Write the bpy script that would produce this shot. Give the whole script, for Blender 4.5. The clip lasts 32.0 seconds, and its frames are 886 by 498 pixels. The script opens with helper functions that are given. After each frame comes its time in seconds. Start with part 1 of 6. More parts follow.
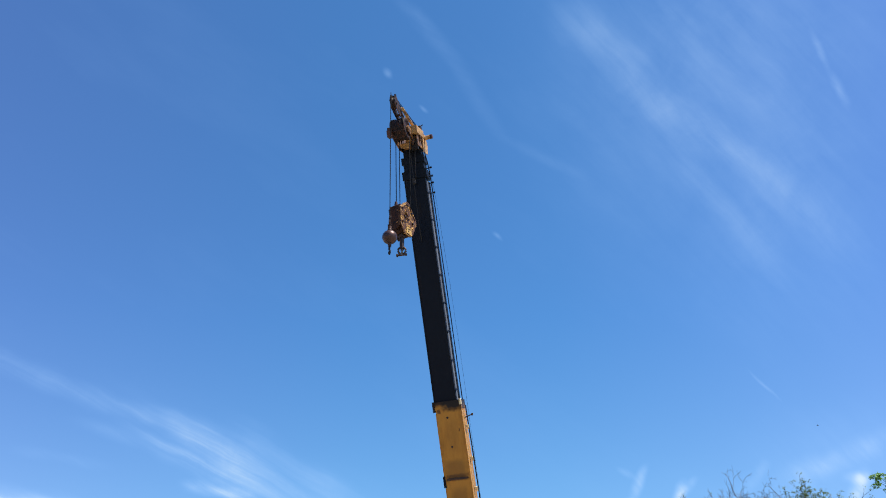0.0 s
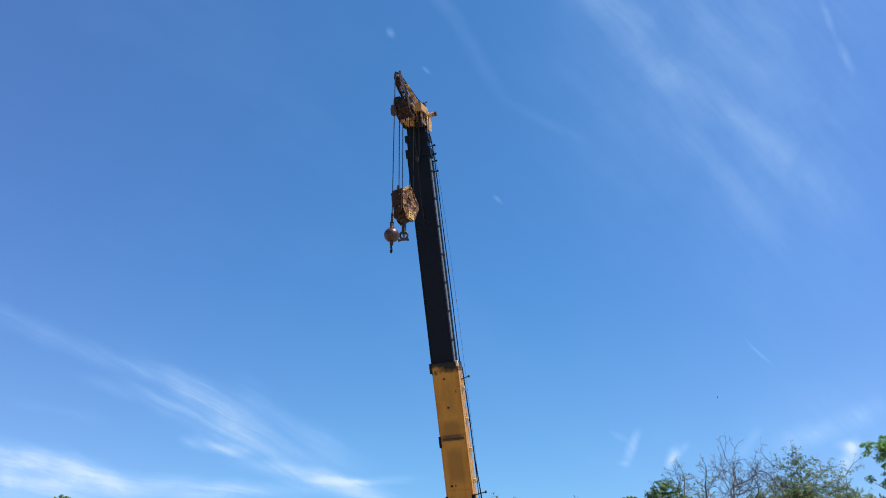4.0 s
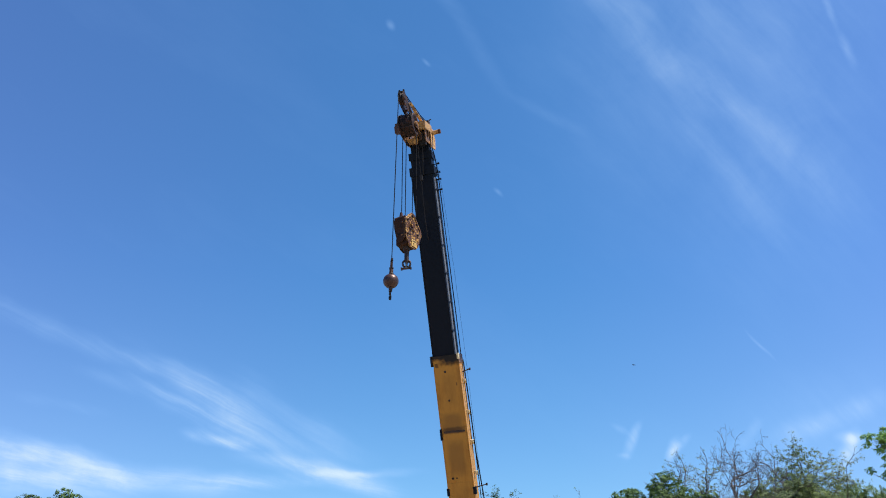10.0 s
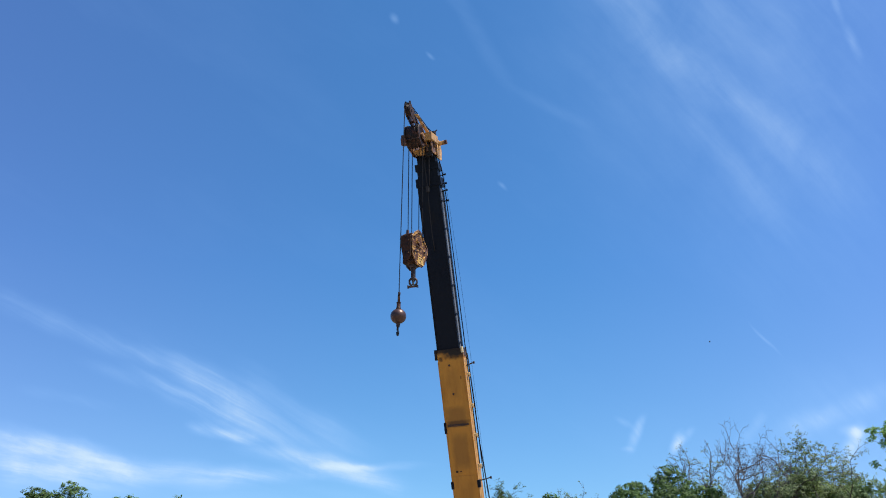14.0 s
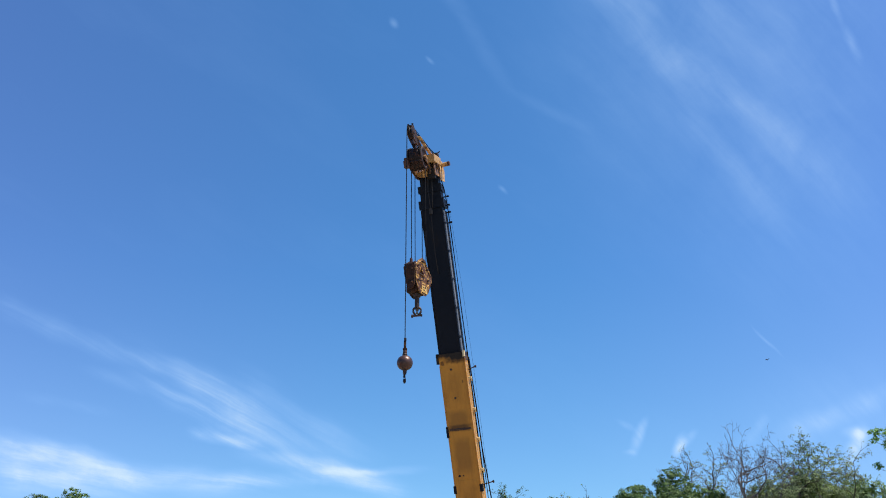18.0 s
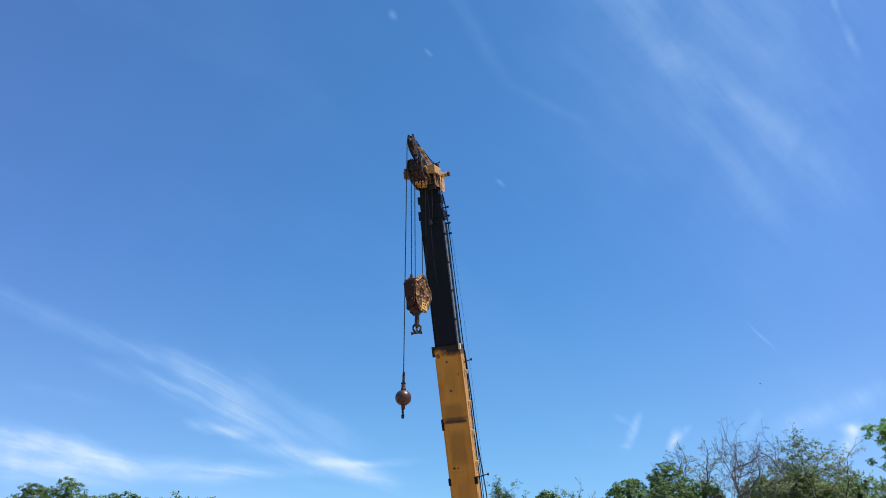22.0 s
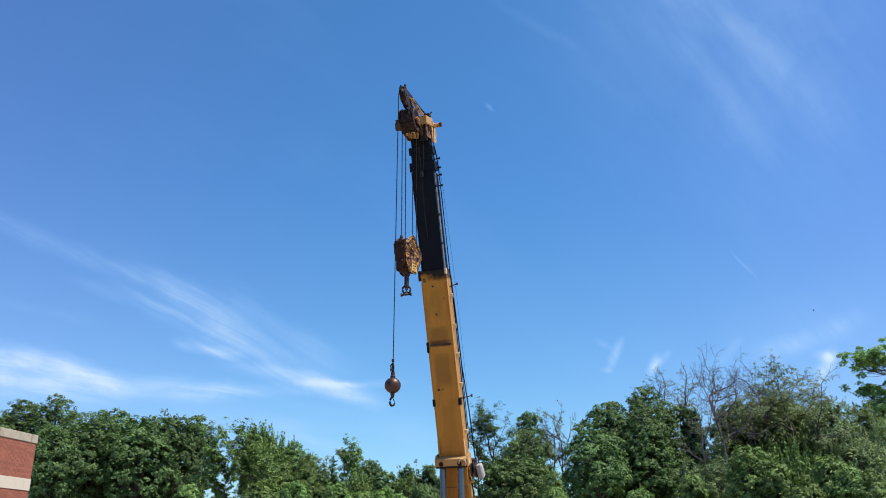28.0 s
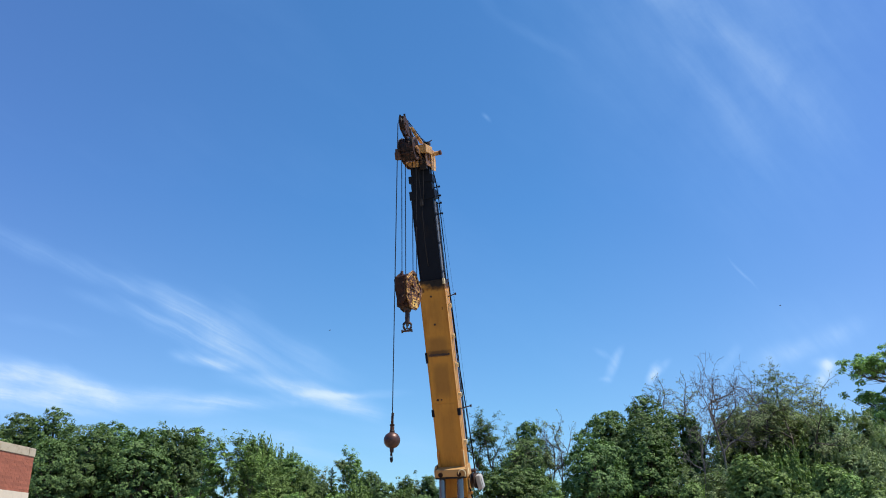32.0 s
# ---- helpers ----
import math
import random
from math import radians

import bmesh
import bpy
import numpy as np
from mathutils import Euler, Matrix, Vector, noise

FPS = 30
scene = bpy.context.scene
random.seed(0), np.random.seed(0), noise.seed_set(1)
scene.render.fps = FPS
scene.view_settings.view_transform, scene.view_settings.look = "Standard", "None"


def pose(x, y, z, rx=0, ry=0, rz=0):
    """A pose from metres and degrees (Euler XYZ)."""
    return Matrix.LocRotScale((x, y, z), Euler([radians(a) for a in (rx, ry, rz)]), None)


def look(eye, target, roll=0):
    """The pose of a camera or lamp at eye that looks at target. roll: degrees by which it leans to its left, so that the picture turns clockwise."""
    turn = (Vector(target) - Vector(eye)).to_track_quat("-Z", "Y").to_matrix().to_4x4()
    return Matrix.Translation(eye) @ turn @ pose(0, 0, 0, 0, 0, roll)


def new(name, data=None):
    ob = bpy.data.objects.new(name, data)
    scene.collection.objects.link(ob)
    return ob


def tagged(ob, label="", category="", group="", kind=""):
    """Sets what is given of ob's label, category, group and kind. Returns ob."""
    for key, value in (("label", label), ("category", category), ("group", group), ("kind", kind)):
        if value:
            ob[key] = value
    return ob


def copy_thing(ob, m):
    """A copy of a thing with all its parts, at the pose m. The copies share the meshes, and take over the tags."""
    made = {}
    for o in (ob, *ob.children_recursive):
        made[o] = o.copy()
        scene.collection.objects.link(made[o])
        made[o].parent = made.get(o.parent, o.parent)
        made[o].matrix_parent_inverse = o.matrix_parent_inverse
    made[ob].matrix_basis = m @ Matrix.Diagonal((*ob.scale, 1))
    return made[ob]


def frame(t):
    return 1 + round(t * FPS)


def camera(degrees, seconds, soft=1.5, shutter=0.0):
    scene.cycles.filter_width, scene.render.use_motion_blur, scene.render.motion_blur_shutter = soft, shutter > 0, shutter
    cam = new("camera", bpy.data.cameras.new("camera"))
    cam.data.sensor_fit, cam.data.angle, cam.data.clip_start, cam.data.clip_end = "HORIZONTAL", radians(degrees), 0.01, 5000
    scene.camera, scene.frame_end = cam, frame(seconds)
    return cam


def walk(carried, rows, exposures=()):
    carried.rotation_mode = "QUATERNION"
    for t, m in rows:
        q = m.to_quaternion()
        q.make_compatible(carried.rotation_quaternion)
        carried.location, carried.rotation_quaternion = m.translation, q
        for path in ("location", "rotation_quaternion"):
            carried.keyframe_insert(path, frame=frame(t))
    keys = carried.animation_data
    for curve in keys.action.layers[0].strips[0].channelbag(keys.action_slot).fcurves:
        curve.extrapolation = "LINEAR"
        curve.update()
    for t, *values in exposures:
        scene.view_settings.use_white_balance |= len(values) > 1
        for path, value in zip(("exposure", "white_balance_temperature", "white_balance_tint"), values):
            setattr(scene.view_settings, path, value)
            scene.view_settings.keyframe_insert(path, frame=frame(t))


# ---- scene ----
# ---------------------------------------------------------------- camera
cam = camera(56.0, 32.0, soft=1.0)
EYE = 1.6
# seconds, tilt, lean, turn: the camera stays on one spot and turns
TURNS = [
    (0.0, 118.69, 1.45, 1.51),
    (0.5, 118.88, 1.18, 1.59),
    (1.0, 118.67, 1.04, 1.51),
    (1.5, 118.46, 1.06, 1.44),
    (2.0, 118.29, 0.98, 1.37),
    (2.5, 118.24, 0.86, 1.27),
    (3.0, 118.34, 0.53, 0.98),
    (3.5, 117.70, 0.25, 0.79),
    (4.0, 116.11, 0.49, 0.98),
    (4.5, 115.21, 0.63, 1.46),
    (6.5, 115.37, 0.24, 1.27),
    (7.0, 115.31, 0.46, 1.10),
    (7.5, 115.31, 0.62, 1.14),
    (8.0, 115.31, 0.79, 1.09),
    (8.5, 115.36, 0.82, 1.10),
    (9.0, 115.57, 0.65, 1.05),
    (9.5, 115.65, 0.58, 1.07),
    (10.0, 115.62, 0.57, 1.07),
    (10.5, 115.54, 0.69, 1.02),
    (11.0, 115.46, 0.89, 0.97),
    (11.5, 115.43, 0.96, 0.94),
    (12.0, 115.53, 0.78, 1.12),
    (12.5, 115.57, 0.56, 1.26),
    (13.0, 115.54, 0.39, 1.32),
    (13.5, 115.43, 0.40, 1.27),
    (14.0, 115.19, 0.49, 1.34),
    (14.5, 115.14, 0.58, 1.45),
    (16.5, 115.51, 0.65, 1.49),
    (17.0, 115.50, 0.72, 1.49),
    (17.5, 115.46, 0.76, 1.49),
    (18.0, 115.47, 0.81, 1.56),
    (18.5, 115.67, 0.81, 1.53),
    (19.0, 115.85, 0.72, 1.62),
    (19.5, 115.84, 0.73, 1.59),
    (20.0, 115.77, 0.84, 1.49),
    (20.5, 115.73, 0.88, 1.48),
    (21.0, 115.97, 0.79, 1.80),
    (21.5, 115.97, 0.60, 1.64),
    (22.0, 114.97, 0.42, 1.14),
    (22.5, 112.04, 0.02, 0.57),
    (23.0, 109.27, -0.24, -0.19),
    (23.5, 109.76, -0.22, -0.45),
    (24.0, 110.73, -0.25, 0.00),
    (24.5, 110.53, -0.24, -0.07),
    (25.0, 109.67, -0.10, 0.09),
    (25.5, 109.56, -0.30, 0.27),
    (27.5, 109.79, -0.12, 0.06),
    (28.0, 109.80, -0.00, 0.00),
    (28.5, 109.83, 0.13, 0.02),
    (29.0, 109.93, 0.19, 0.18),
    (29.5, 110.01, 0.11, 0.20),
    (30.0, 109.97, 0.07, 0.01),
    (30.5, 110.03, 0.19, -0.06),
    (31.0, 110.14, 0.31, -0.12),
    (31.5, 110.25, 0.40, -0.11),
    (32.0, 110.49, 0.39, 0.00),
]
walk(cam, [(t, pose(0, 0, EYE, rx, ry, rz)) for t, rx, ry, rz in TURNS])

# ---------------------------------------------------------------- light
SUN_EL, SUN_AZ = 64.0, 104.0          # degrees; azimuth clockwise from +y
world = bpy.data.worlds.new("sky")
scene.world = world
world.use_nodes = True
wt = world.node_tree
wt.nodes.clear()


def wnode(kind):
    return wt.nodes.new(kind)


def wmath(op, a, b=None, c=None, clamp=False):
    n = wnode("ShaderNodeMath")
    n.operation, n.use_clamp = op, clamp
    for i, v in enumerate((a, b, c)):
        if v is None:
            continue
        if isinstance(v, (int, float)):
            n.inputs[i].default_value = v
        else:
            wt.links.new(v, n.inputs[i])
    return n.outputs[0]


def wdot(vec, axis):
    n = wnode("ShaderNodeVectorMath")
    n.operation = "DOT_PRODUCT"
    wt.links.new(vec, n.inputs[0])
    n.inputs[1].default_value = axis
    return n.outputs["Value"]


sky = wnode("ShaderNodeTexSky")
sky.sky_type, sky.sun_disc, sky.sun_elevation, sky.sun_rotation = "NISHITA", False, radians(SUN_EL), radians(SUN_AZ)
sky.altitude, sky.air_density, sky.dust_density, sky.ozone_density = 200.0, 1.0, 0.6, 2.2
heading = wnode("ShaderNodeTexCoord").outputs["Generated"]
TILT = radians(24.5)                  # middle of the cirrus field
ahead = wdot(heading, (0, math.cos(TILT), math.sin(TILT)))
depth = wmath("MAXIMUM", ahead, 0.08)
field = wnode("ShaderNodeCombineXYZ")
wt.links.new(wmath("DIVIDE", wdot(heading, (1, 0, 0)), depth), field.inputs[0])
wt.links.new(wmath("DIVIDE", wdot(heading, (0, -math.sin(TILT), math.cos(TILT))), depth), field.inputs[1])


def wnoise(vec, scale, detail=6.0, rough=0.6, distortion=0.0):
    n = wnode("ShaderNodeTexNoise")
    wt.links.new(vec, n.inputs["Vector"])
    for key, v in (("Scale", scale), ("Detail", detail), ("Roughness", rough), ("Distortion", distortion)):
        n.inputs[key].default_value = v
    return n


def wturned(vec, angle, sx, sy):
    n = wnode("ShaderNodeMapping")
    n.vector_type = "TEXTURE"
    wt.links.new(vec, n.inputs["Vector"])
    n.inputs["Rotation"].default_value = (0, 0, radians(angle))
    n.inputs["Scale"].default_value = (1 / sx, 1 / sy, 1)
    return n.outputs[0]


# the cirrus is drawn out by the wind: bend the field a little before the streaks are laid in it
bend = wnode("ShaderNodeVectorMath")
bend.operation = "MULTIPLY_ADD"
wt.links.new(wnoise(field.outputs[0], 7.0, 4.0).outputs["Color"], bend.inputs[0])
bend.inputs[1].default_value = (0.020, 0.020, 0)
shift = wnode("ShaderNodeVectorMath")
wt.links.new(field.outputs[0], shift.inputs[0])
shift.inputs[1].default_value = (-0.010, -0.010, 0)
wt.links.new(shift.outputs[0], bend.inputs[2])
bent = bend.outputs[0]
veil = [0.0]


def streak(u, v, angle, length, width, amount):
    m = wnode("ShaderNodeMapping")
    m.vector_type = "TEXTURE"
    wt.links.new(bent, m.inputs["Vector"])
    m.inputs["Location"].default_value = (u, v, 0)
    m.inputs["Rotation"].default_value = (0, 0, radians(angle))
    m.inputs["Scale"].default_value = (length, width, 1)
    g = wnode("ShaderNodeTexGradient")
    g.gradient_type = "SPHERICAL"
    wt.links.new(m.outputs[0], g.inputs[0])
    soft = wnode("ShaderNodeMapRange")
    soft.interpolation_type = "SMOOTHSTEP"
    wt.links.new(g.outputs["Fac"], soft.inputs[0])
    veil[0] = wmath("MULTIPLY_ADD", soft.outputs[0], amount, veil[0])


streak(-0.542, -0.042, -27.2, 0.047, 0.024, 0.20)
streak(-0.496, -0.065, -26.3, 0.053, 0.023, 0.23)
streak(-0.436, -0.090, -19.3, 0.067, 0.020, 0.26)
streak(-0.371, -0.110, -13.9, 0.055, 0.019, 0.27)
streak(-0.318, -0.129, -26.9, 0.051, 0.023, 0.28)
streak(-0.263, -0.164, -35.5, 0.073, 0.026, 0.26)
streak(-0.410, -0.132, -18.8, 0.067, 0.012, 0.16)
streak(-0.342, -0.160, -26.7, 0.056, 0.015, 0.28)
streak(-0.289, -0.192, -37.2, 0.055, 0.020, 0.28)
streak(-0.358, -0.143, -25.8, 0.073, 0.009, 0.20)
streak(-0.293, -0.177, -31.1, 0.069, 0.009, 0.24)
streak(-0.236, -0.208, -24.3, 0.059, 0.011, 0.20)
streak(-0.276, -0.158, -26.1, 0.060, 0.011, 0.22)
streak(-0.219, -0.192, -35.2, 0.073, 0.012, 0.24)
streak(-0.317, -0.141, -37.5, 0.059, 0.016, 0.22)
streak(-0.266, -0.179, -36.1, 0.053, 0.019, 0.26)
streak(-0.309, -0.201, -13.0, 0.035, 0.012, 0.60)
streak(-0.266, -0.210, -10.2, 0.043, 0.012, 0.70)
streak(-0.240, -0.229, -8.9, 0.053, 0.015, 0.34)
streak(-0.192, -0.237, -10.4, 0.055, 0.019, 0.54)
streak(-0.147, -0.247, -14.5, 0.053, 0.020, 0.58)
streak(-0.103, -0.260, -19.4, 0.054, 0.019, 0.54)
streak(-0.143, -0.246, -2.1, 0.059, 0.008, 0.42)
streak(-0.084, -0.246, 1.7, 0.062, 0.008, 0.42)
streak(-0.162, -0.257, -10.4, 0.057, 0.011, 0.35)
streak(-0.101, -0.269, -12.0, 0.047, 0.012, 0.35)
streak(-0.230, -0.152, -34.6, 0.075, 0.023, 0.20)
streak(-0.161, -0.199, -33.7, 0.073, 0.024, 0.20)
streak(-0.300, -0.168, -28.9, 0.096, 0.041, 0.16)
streak(-0.212, -0.212, -23.6, 0.092, 0.041, 0.16)
streak(-0.546, -0.209, -10.8, 0.074, 0.030, 0.68)
streak(-0.488, -0.221, -12.7, 0.068, 0.030, 0.68)
streak(-0.440, -0.235, -21.5, 0.055, 0.026, 0.66)
streak(-0.405, -0.248, -17.9, 0.040, 0.019, 0.50)
streak(-0.533, -0.230, -6.4, 0.089, 0.045, 0.34)
streak(-0.451, -0.244, -12.9, 0.078, 0.041, 0.34)
streak(-0.536, -0.242, -5.7, 0.051, 0.020, 0.70)
streak(-0.478, -0.248, -5.8, 0.056, 0.019, 0.60)
streak(-0.393, -0.245, -6.4, 0.077, 0.023, 0.62)
streak(-0.328, -0.254, -8.3, 0.071, 0.024, 0.70)
streak(-0.267, -0.258, -0.8, 0.068, 0.019, 0.56)
streak(-0.203, -0.257, 3.8, 0.071, 0.014, 0.40)
streak(-0.526, -0.259, -4.2, 0.077, 0.020, 0.45)
streak(-0.427, -0.264, -2.2, 0.091, 0.018, 0.40)
streak(-0.501, -0.153, -11.4, 0.047, 0.011, 0.10)
streak(-0.447, -0.164, -11.4, 0.047, 0.011, 0.12)
streak(-0.437, -0.295, -6.2, 0.107, 0.027, 0.22)
streak(-0.312, -0.302, -0.4, 0.107, 0.027, 0.26)
streak(-0.201, -0.309, -7.2, 0.087, 0.027, 0.22)
streak(-0.180, -0.313, -17.6, 0.055, 0.023, 0.26)
streak(-0.125, -0.329, -14.2, 0.053, 0.020, 0.24)
streak(0.174, 0.335, -40.6, 0.072, 0.047, 0.20)
streak(0.227, 0.277, -51.6, 0.092, 0.045, 0.20)
streak(0.296, 0.214, -33.9, 0.099, 0.034, 0.20)
streak(0.372, 0.155, -41.5, 0.099, 0.035, 0.18)
streak(0.447, 0.088, -42.5, 0.112, 0.045, 0.15)
streak(0.297, 0.158, -59.1, 0.086, 0.031, 0.12)
streak(0.352, 0.082, -49.3, 0.100, 0.041, 0.11)
streak(0.456, 0.297, -70.0, 0.035, 0.007, 0.34)
streak(0.475, 0.250, -66.6, 0.036, 0.009, 0.36)
streak(0.197, -0.199, -33.8, 0.020, 0.006, 0.35)
streak(0.209, -0.212, -116.0, 0.032, 0.010, 0.75)
streak(0.198, -0.230, -3.6, 0.013, 0.005, 0.35)
streak(0.257, -0.223, 68.8, 0.021, 0.010, 1.00)
streak(0.267, -0.217, 42.4, 0.019, 0.008, 0.45)
streak(0.467, -0.210, -7.1, 0.025, 0.011, 0.70)
streak(0.466, -0.224, -111.4, 0.035, 0.016, 1.00)
streak(0.457, -0.243, -150.9, 0.017, 0.005, 0.30)
streak(0.411, -0.201, 20.7, 0.056, 0.024, 0.34)
streak(0.472, -0.177, 22.7, 0.067, 0.024, 0.32)
streak(0.341, -0.214, 43.7, 0.028, 0.014, 0.22)
streak(0.356, -0.198, 51.8, 0.018, 0.011, 0.20)
streak(0.398, -0.185, 8.4, 0.098, 0.075, 0.09)
streak(0.476, -0.170, 14.2, 0.095, 0.075, 0.11)
streak(-0.313, -0.146, -27.0, 0.193, 0.061, 0.10)
streak(-0.146, -0.218, -19.8, 0.127, 0.055, 0.10)
streak(-0.202, -0.292, -6.5, 0.260, 0.065, 0.16)
streak(-0.208, -0.211, -22.6, 0.157, 0.049, 0.13)
streak(-0.044, -0.308, -24.1, 0.075, 0.049, 0.18)
streak(-0.016, 0.335, -51.2, 0.099, 0.016, 0.15)
streak(0.040, 0.248, -58.9, 0.078, 0.015, 0.11)
streak(0.120, 0.176, -29.0, 0.085, 0.011, 0.11)
streak(0.339, 0.290, -19.9, 0.315, 0.366, 0.27)
streak(0.422, 0.066, -39.5, 0.180, 0.212, 0.12)
streak(0.365, -0.103, -46.2, 0.035, 0.003, 0.55)
streak(0.055, 0.088, -43.3, 0.010, 0.004, 0.32)
streak(-0.073, 0.290, -49.5, 0.011, 0.006, 0.24)
streak(-0.028, 0.247, -37.8, 0.010, 0.004, 0.32)

# fine combed threads: flatter in the west of the field, steeper in the east
fibre_high = wnoise(wturned(bent, -30, 3.5, 62), 1.0, 9.0, 0.62, 0.25).outputs["Fac"]
fibre_low = wnoise(wturned(bent, -11, 5, 44), 1.0, 9.0, 0.62, 0.25).outputs["Fac"]
upper = wnode("ShaderNodeMapRange")
wt.links.new(wdot(heading, (0, 0, 1)), upper.inputs[0])
upper.inputs[1].default_value, upper.inputs[2].default_value = 0.17, 0.23
fibre_a = wmath("ADD", wmath("MULTIPLY", fibre_high, upper.outputs[0]), wmath("MULTIPLY", fibre_low, wmath("SUBTRACT", 1.0, upper.outputs[0])))
fibre_b = wnoise(wturned(bent, -50, 6, 36), 1.0, 9.0, 0.60, 0.25).outputs["Fac"]
east = wnode("ShaderNodeMapRange")
wt.links.new(wmath("DIVIDE", wdot(heading, (1, 0, 0)), depth), east.inputs[0])
east.inputs[1].default_value, east.inputs[2].default_value = -0.08, 0.12
threads = wmath("ADD", wmath("MULTIPLY", fibre_a, wmath("SUBTRACT", 1.0, east.outputs[0])), wmath("MULTIPLY", fibre_b, east.outputs[0]))
patchy = wnoise(bent, 9.0, 8.0, 0.62, 0.3).outputs["Fac"]
aloft = wnode("ShaderNodeMapRange")
wt.links.new(wdot(heading, (0, 0, 1)), aloft.inputs[0])
aloft.inputs[1].default_value, aloft.inputs[2].default_value = 0.30, 0.42
gain = wmath("MULTIPLY_ADD", wmath("MULTIPLY", east.outputs[0], aloft.outputs[0]), -0.9, 1.7)
fibre = wmath("ADD", wmath("MULTIPLY_ADD", wmath("SUBTRACT", threads, 0.5), gain, 0.5), wmath("MULTIPLY_ADD", patchy, 1.0, -0.5))
thin = wmath("MULTIPLY", wmath("SUBTRACT", wnoise(wturned(bent, -35, 2.2, 7), 1.0, 7.0, 0.6).outputs["Fac"], 0.50, clamp=True), 0.15)
cloud = wmath("MULTIPLY", wmath("MULTIPLY_ADD", veil[0], wmath("MINIMUM", wmath("MAXIMUM", fibre, 0.22), 1.2), thin), wmath("GREATER_THAN", ahead, 0.09), clamp=True)
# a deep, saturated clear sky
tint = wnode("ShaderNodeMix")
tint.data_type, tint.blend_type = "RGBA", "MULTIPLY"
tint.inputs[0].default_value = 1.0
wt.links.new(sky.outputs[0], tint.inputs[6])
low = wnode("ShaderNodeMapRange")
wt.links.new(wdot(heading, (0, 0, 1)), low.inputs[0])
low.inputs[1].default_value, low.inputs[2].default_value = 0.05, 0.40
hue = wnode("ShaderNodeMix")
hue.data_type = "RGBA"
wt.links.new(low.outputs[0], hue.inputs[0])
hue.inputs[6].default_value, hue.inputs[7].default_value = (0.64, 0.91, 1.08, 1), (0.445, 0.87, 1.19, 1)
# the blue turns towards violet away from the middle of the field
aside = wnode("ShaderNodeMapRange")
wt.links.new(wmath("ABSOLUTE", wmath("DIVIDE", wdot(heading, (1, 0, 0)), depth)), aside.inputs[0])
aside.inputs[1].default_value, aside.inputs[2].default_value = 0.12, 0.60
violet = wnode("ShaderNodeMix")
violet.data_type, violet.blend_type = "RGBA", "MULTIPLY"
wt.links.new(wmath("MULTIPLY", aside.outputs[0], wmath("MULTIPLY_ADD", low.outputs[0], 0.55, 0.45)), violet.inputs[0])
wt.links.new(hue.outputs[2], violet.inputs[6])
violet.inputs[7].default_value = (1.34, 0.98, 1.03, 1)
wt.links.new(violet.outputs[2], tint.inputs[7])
# thin cirrus only lightens the blue, thick cirrus is white
body = wnode("ShaderNodeMix")
body.data_type = "RGBA"
wt.links.new(wmath("MULTIPLY", cloud, 1.6, clamp=True), body.inputs[0])
body.inputs[6].default_value, body.inputs[7].default_value = (2.7, 4.8, 8.4, 1), (4.9, 6.0, 6.8, 1)
cirrus = wnode("ShaderNodeMix")
cirrus.data_type = "RGBA"
wt.links.new(cloud, cirrus.inputs[0])
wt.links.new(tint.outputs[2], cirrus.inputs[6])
wt.links.new(body.outputs[2], cirrus.inputs[7])
background = wnode("ShaderNodeBackground")
wt.links.new(cirrus.outputs[2], background.inputs[0])
background.inputs[1].default_value = 0.106
wt.links.new(background.outputs[0], wnode("ShaderNodeOutputWorld").inputs[0])

sun = new("sun", bpy.data.lights.new("sun", "SUN"))
sun.data.energy, sun.data.angle, sun.data.color = 5.0, radians(0.53), (1.0, 0.93, 0.83)
az, el = radians(SUN_AZ), radians(SUN_EL)
sun.matrix_world = look((math.sin(az) * math.cos(el) * 80, math.cos(az) * math.cos(el) * 80, math.sin(el) * 80), (0, 0, 0))
scene.view_settings.exposure = 0.5


